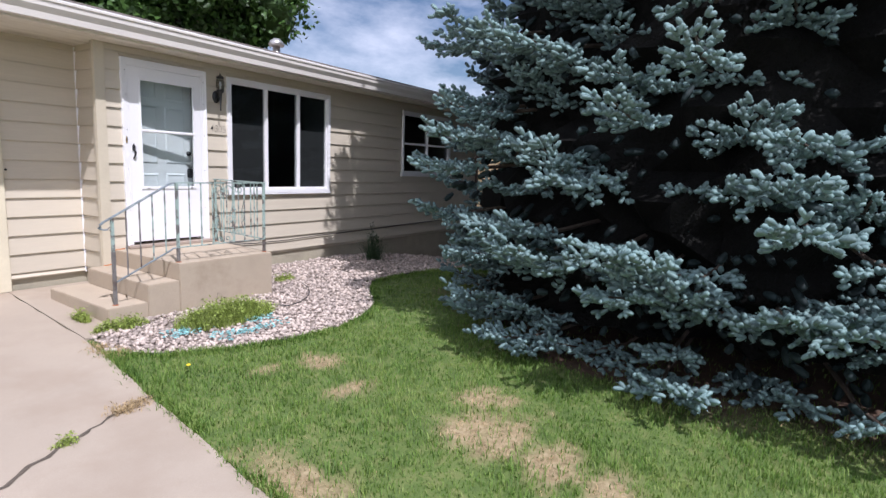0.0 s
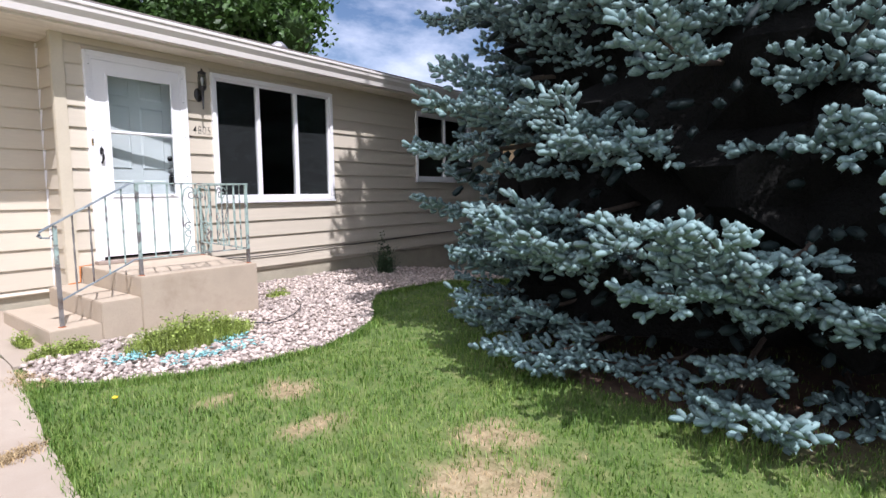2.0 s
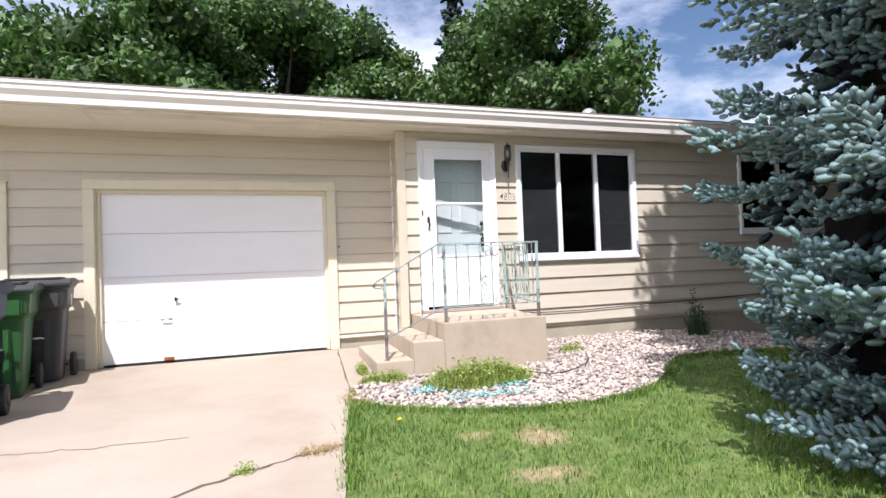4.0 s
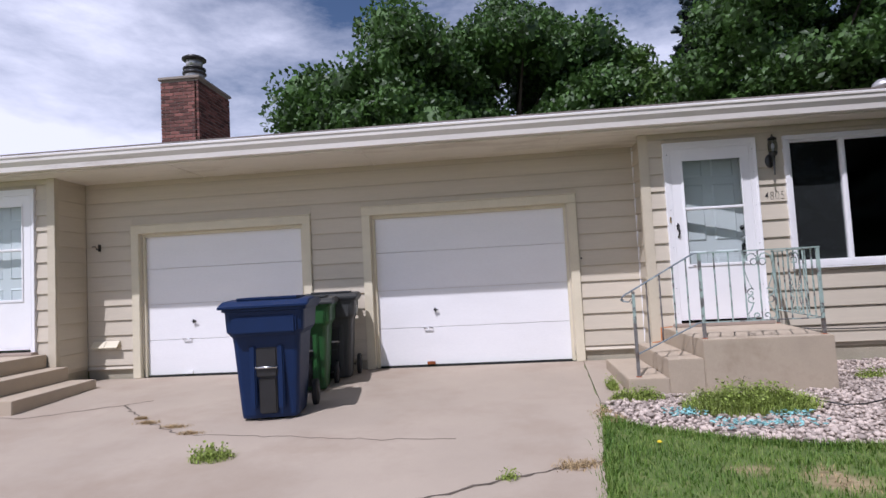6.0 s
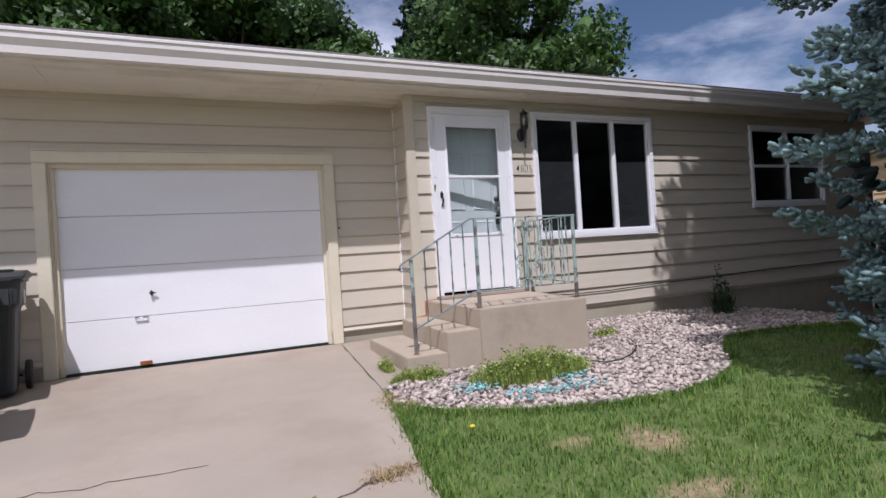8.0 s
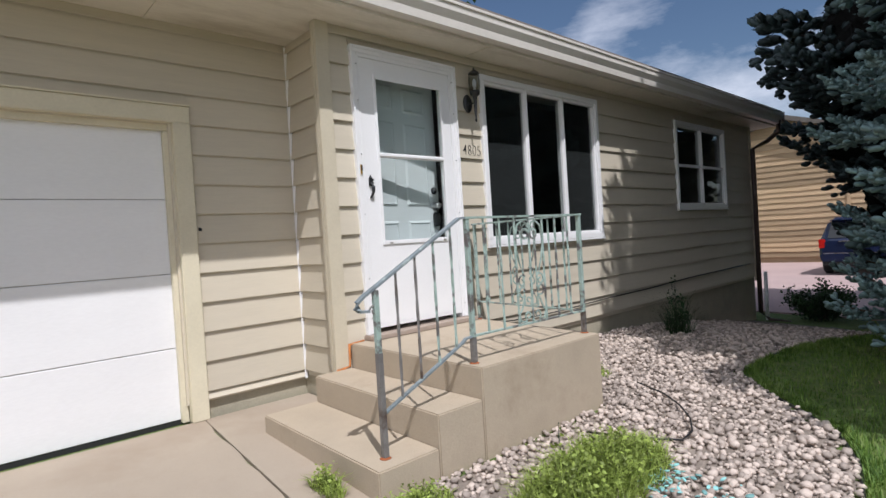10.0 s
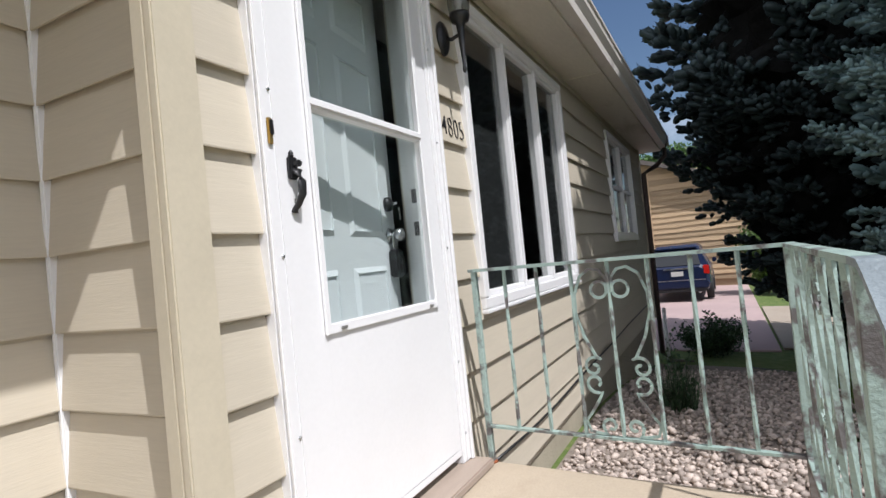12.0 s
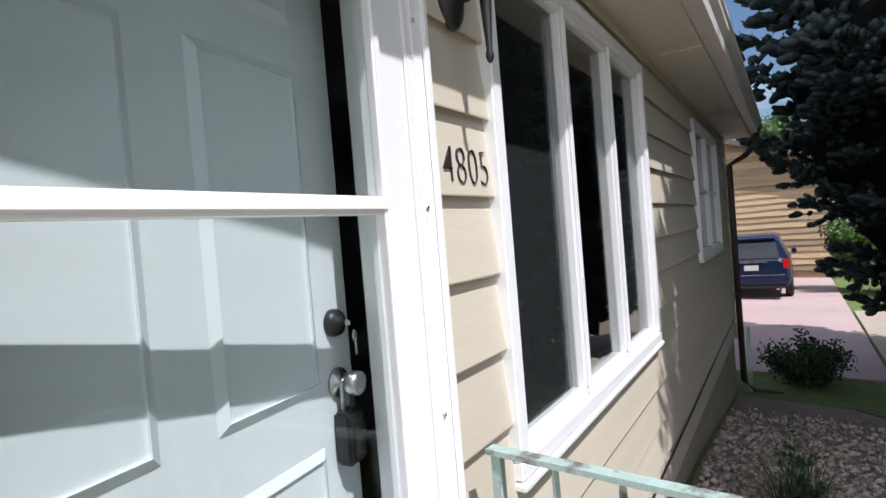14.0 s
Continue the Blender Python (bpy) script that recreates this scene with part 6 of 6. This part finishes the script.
pad = holder("concrete_pad", label="pale concrete pad beside the driveway", category="concrete pad", kind="structure")
for a, b in ((9.6, 12.6), (12.63, 15.4)):
    slab("concrete_slab", lambda y: a, lambda y: b, -1.80, -6.5, 0.5, DRIVE, top=0.04, parent=pad)
house = holder("neighbour_house", (22.5, 0.1, NZ - 0.05), label="neighbour's house clad in rough cedar boards", category="house")
bm = bmesh.new()
prism(bm, [(-2.05, 0), (9.0, 0), (9.0, 3.9), (3.5, 5.75), (-2.05, 3.9)], "x", 0.0, 9.0)
part("wall", bm, CEDAR, house)
bm = bmesh.new()
prism(bm, [(-2.5, 3.74), (3.5, 5.76), (9.5, 3.74), (9.5, 3.90), (3.5, 5.95), (-2.5, 3.90)], "x", -0.35, 9.3)
part("roof", bm, SHINGLE, house)
boxes("gutter", [(-0.3, 9.2, -2.62, -2.51, 3.72, 3.84)], WHITE, house)
rngb = random.Random(4)
for k in range(22):
    z = 0.30 + k * 0.215
    y1 = 9.0 if z < 3.9 else 9.0 - (z - 3.9) * 2.97
    y0 = -2.05 if z < 3.9 else -2.05 + (z - 3.9) * 2.97
    if y1 - y0 < 0.5:
        break
    n = 40
    bm = bmesh.new()
    lo, hi, back = [], [], []
    off = rngb.uniform(0, 99)
    for i in range(n + 1):
        y = y0 + (y1 - y0) * i / n
        lo.append(bm.verts.new((-0.05, y, z + 0.035 * noise.noise((y * 0.9, off, 0)) + 0.015 * noise.noise((y * 4, off, 3)))))
        hi.append(bm.verts.new((-0.012, y, z + 0.25)))
        back.append(bm.verts.new((-0.002, y, lo[-1].co.z + 0.004)))
    for i in range(n):
        bm.faces.new((lo[i], hi[i], hi[i + 1], lo[i + 1]))
        bm.faces.new((back[i], lo[i], lo[i + 1], back[i + 1]))
    bmesh.ops.recalc_face_normals(bm, faces=bm.faces)
    part("cedar_board", bm, CEDAR, house)
boxes("corner_board", [(-0.07, 0.0, -2.07, -1.95, 0, 3.75)], CEDAR, house)
boxes("joint_board", [(-0.075, -0.051, 1.25, 1.37, 0, 4.9)], CEDAR, house)
lathe("spigot", [(0.05, 0), (0.05, 0.05), (0.02, 0.07)], BRASS, house, at=(-0.06, 1.6, 1.3), turn=Euler((0, radians(-90), 0)).to_matrix().to_4x4(), sides=12)


def suv(label, m):
    """A parked sport utility car seen from behind; rear is -x."""
    car = holder("parked_car", label=label, category="car")
    secs = [  # x, half width at belt, bottom, belt, roof, half width at roof
        (0.00, 0.80, 0.42, 0.98, 1.02, 0.70), (0.06, 0.88, 0.36, 1.02, 1.10, 0.74), (0.22, 0.91, 0.34, 1.05, 1.58, 0.66), (0.60, 0.92, 0.33, 1.05, 1.70, 0.64),
        (1.80, 0.92, 0.33, 1.03, 1.72, 0.64), (2.6, 0.92, 0.33, 1.02, 1.62, 0.62), (3.2, 0.92, 0.33, 1.02, 1.10, 0.72), (4.1, 0.90, 0.34, 0.95, 0.98, 0.70), (4.5, 0.82, 0.40, 0.80, 0.84, 0.60)]
    bm = bmesh.new()
    rings = []
    for x, hw, b0, belt, roof_, rw in secs:
        half = [(hw * 0.90, b0), (hw, b0 + 0.18), (hw, belt - 0.08), (hw * 0.97, belt), (rw + 0.02, roof_ - 0.06), (rw - 0.08, roof_)]
        ring = [(x, -y, z) for y, z in half] + [(x, y, z) for y, z in half[::-1]]
        rings.append([bm.verts.new(p) for p in ring])
    k = len(rings[0])
    for r0, r1 in zip(rings, rings[1:]):
        for j in range(k):
            bm.faces.new((r0[j], r1[j], r1[(j + 1) % k], r0[(j + 1) % k]))
    bm.faces.new(rings[0])
    bm.faces.new(rings[-1][::-1])
    bmesh.ops.recalc_face_normals(bm, faces=bm.faces)
    part("body", bm, CAR_BLUE, car, smooth=False)
    bm = bmesh.new()
    vs = [bm.verts.new(p) for p in ((0.035, -0.66, 1.10), (0.035, 0.66, 1.10), (0.19, 0.58, 1.53), (0.19, -0.58, 1.53), (0.10, -0.66, 1.10), (0.10, 0.66, 1.10), (0.24, 0.58, 1.53), (0.24, -0.58, 1.53))]
    for f in ((0, 1, 2, 3), (7, 6, 5, 4), (0, 4, 5, 1), (1, 5, 6, 2), (2, 6, 7, 3), (3, 7, 4, 0)):
        bm.faces.new([vs[i] for i in f])
    bmesh.ops.recalc_face_normals(bm, faces=bm.faces)
    part("rear_window", bm, CAR_GLASS, car)
    boxes("spoiler", [(0.05, 0.45, -0.6, 0.6, 1.60, 1.635)], CAR_BLUE, car, bevel=0.012)
    boxes("bumper", [(-0.07, 0.2, -0.84, 0.84, 0.40, 0.64)], CAR_BLUE, car, bevel=0.04)
    boxes("bumper_skirt", [(-0.05, 0.2, -0.80, 0.80, 0.30, 0.395)], BLACK, car, bevel=0.02)
    boxes("chrome_strip", [(-0.075, -0.071, -0.76, 0.76, 0.645, 0.668), (-0.03, -0.005, -0.38, 0.38, 0.985, 1.02)], CHROME, car, "chrome trim strip")
    boxes("licence_plate", [(-0.022, -0.003, -0.17, 0.17, 0.78, 0.92)], PAPER, car)
    for s in (-1, 1):
        boxes("tail_light", [(-0.01, 0.14, s * 0.80 - 0.085, s * 0.80 + 0.085, 0.80, 1.07)], RED_LENS, car, "red tail light", bevel=0.02)
        boxes("mirror", [(2.75, 2.9, s * 1.0 - 0.07, s * 1.0 + 0.07, 1.02, 1.18)], CAR_BLUE, car, bevel=0.03)
        for x in (0.9, 3.6):
            tyre = lathe("tyre", [(0.20, -0.10), (0.33, -0.10), (0.35, -0.07), (0.35, 0.07), (0.33, 0.10), (0.20, 0.10)], RUBBER, car, at=(x, s * 0.84, 0.35), turn=Euler((radians(90), 0, 0)).to_matrix().to_4x4(), sides=28)
            lathe("rim", [(0.20, -0.09), (0.20, 0.09)], CHROME, tyre, at=(x, s * 0.84, 0.35), turn=Euler((radians(90), 0, 0)).to_matrix().to_4x4(), sides=20)
    boxes("exhaust", [(-0.03, 0.25, -0.62, -0.54, 0.25, 0.30)], CHROME, car, bevel=0.012)
    car.matrix_basis = m
    return car


suv("dark blue sport utility car parked on the driveway", pose(17.0, 0.25, ground_z(17.0, 0.25) + 0.032))


def shrub(name, label, cx, cy, r, height, count, leaf, material, seed):
    rg = np.random.default_rng(seed)
    plant = holder(name, (cx, cy, ground_z(cx, cy)), label=label, category="shrub")
    lines, P = [], []
    for k in range(26):
        a, q = rg.uniform(0, 6.283), math.sqrt(rg.uniform(0.1, 1))
        e = np.array([math.cos(a) * r * q, math.sin(a) * r * q, height * (1.05 - 0.45 * q * q) * rg.uniform(0.75, 1.1)])
        lines.append(np.array([[0, 0, 0], e * [0.6, 0.6, 0.5], e]))
        n = count // 26
        f = rg.uniform(0.3, 1.0, (n, 1))
        P.append((1 - f) ** 2 * lines[-1][0] + 2 * f * (1 - f) * lines[-1][1] + f * f * lines[-1][2] + rg.normal(0, 0.09 * r + 0.02, (n, 3)))
    V, F = rods(lines, [0.008] * len(lines))
    tagged(cloud_mesh("branch", V, F, BARK, plant), kind="stuff")
    P = np.concatenate(P)
    P[:, 2] = np.maximum(P[:, 2], 0.03)
    V, F = leaves_at(P, leaf, rg)
    tagged(cloud_mesh("foliage", V, F, material, plant), kind="stuff")
    return plant


shrub("shrub", "low dark green shrub by the downspout", 9.0, -0.75, 0.55, 0.62, 5200, 0.055, BUSH, 51)
shrub("shrub", "slim leafy shrub in the shade of the spruce", 7.6, -2.35, 0.35, 0.75, 1600, 0.07, BUSH, 52)
shrub("shrub", "tall loose green bush beside the neighbour's house", 19.0, -2.2, 0.9, 2.4, 7000, 0.12, LEAF_LIGHT, 53)
shrub("shrub", "low spreading green bush beyond the driveway", 18.6, -3.6, 1.2, 1.3, 7000, 0.12, LEAF, 54)
shrub("shrub", "low spreading green bush beyond the driveway", 19.5, -5.6, 1.4, 1.5, 7000, 0.13, LEAF, 55)
shrub("shrub", "low spreading green bush beyond the lawn", 20.0, -8.2, 1.6, 1.8, 7000, 0.14, LEAF, 56)
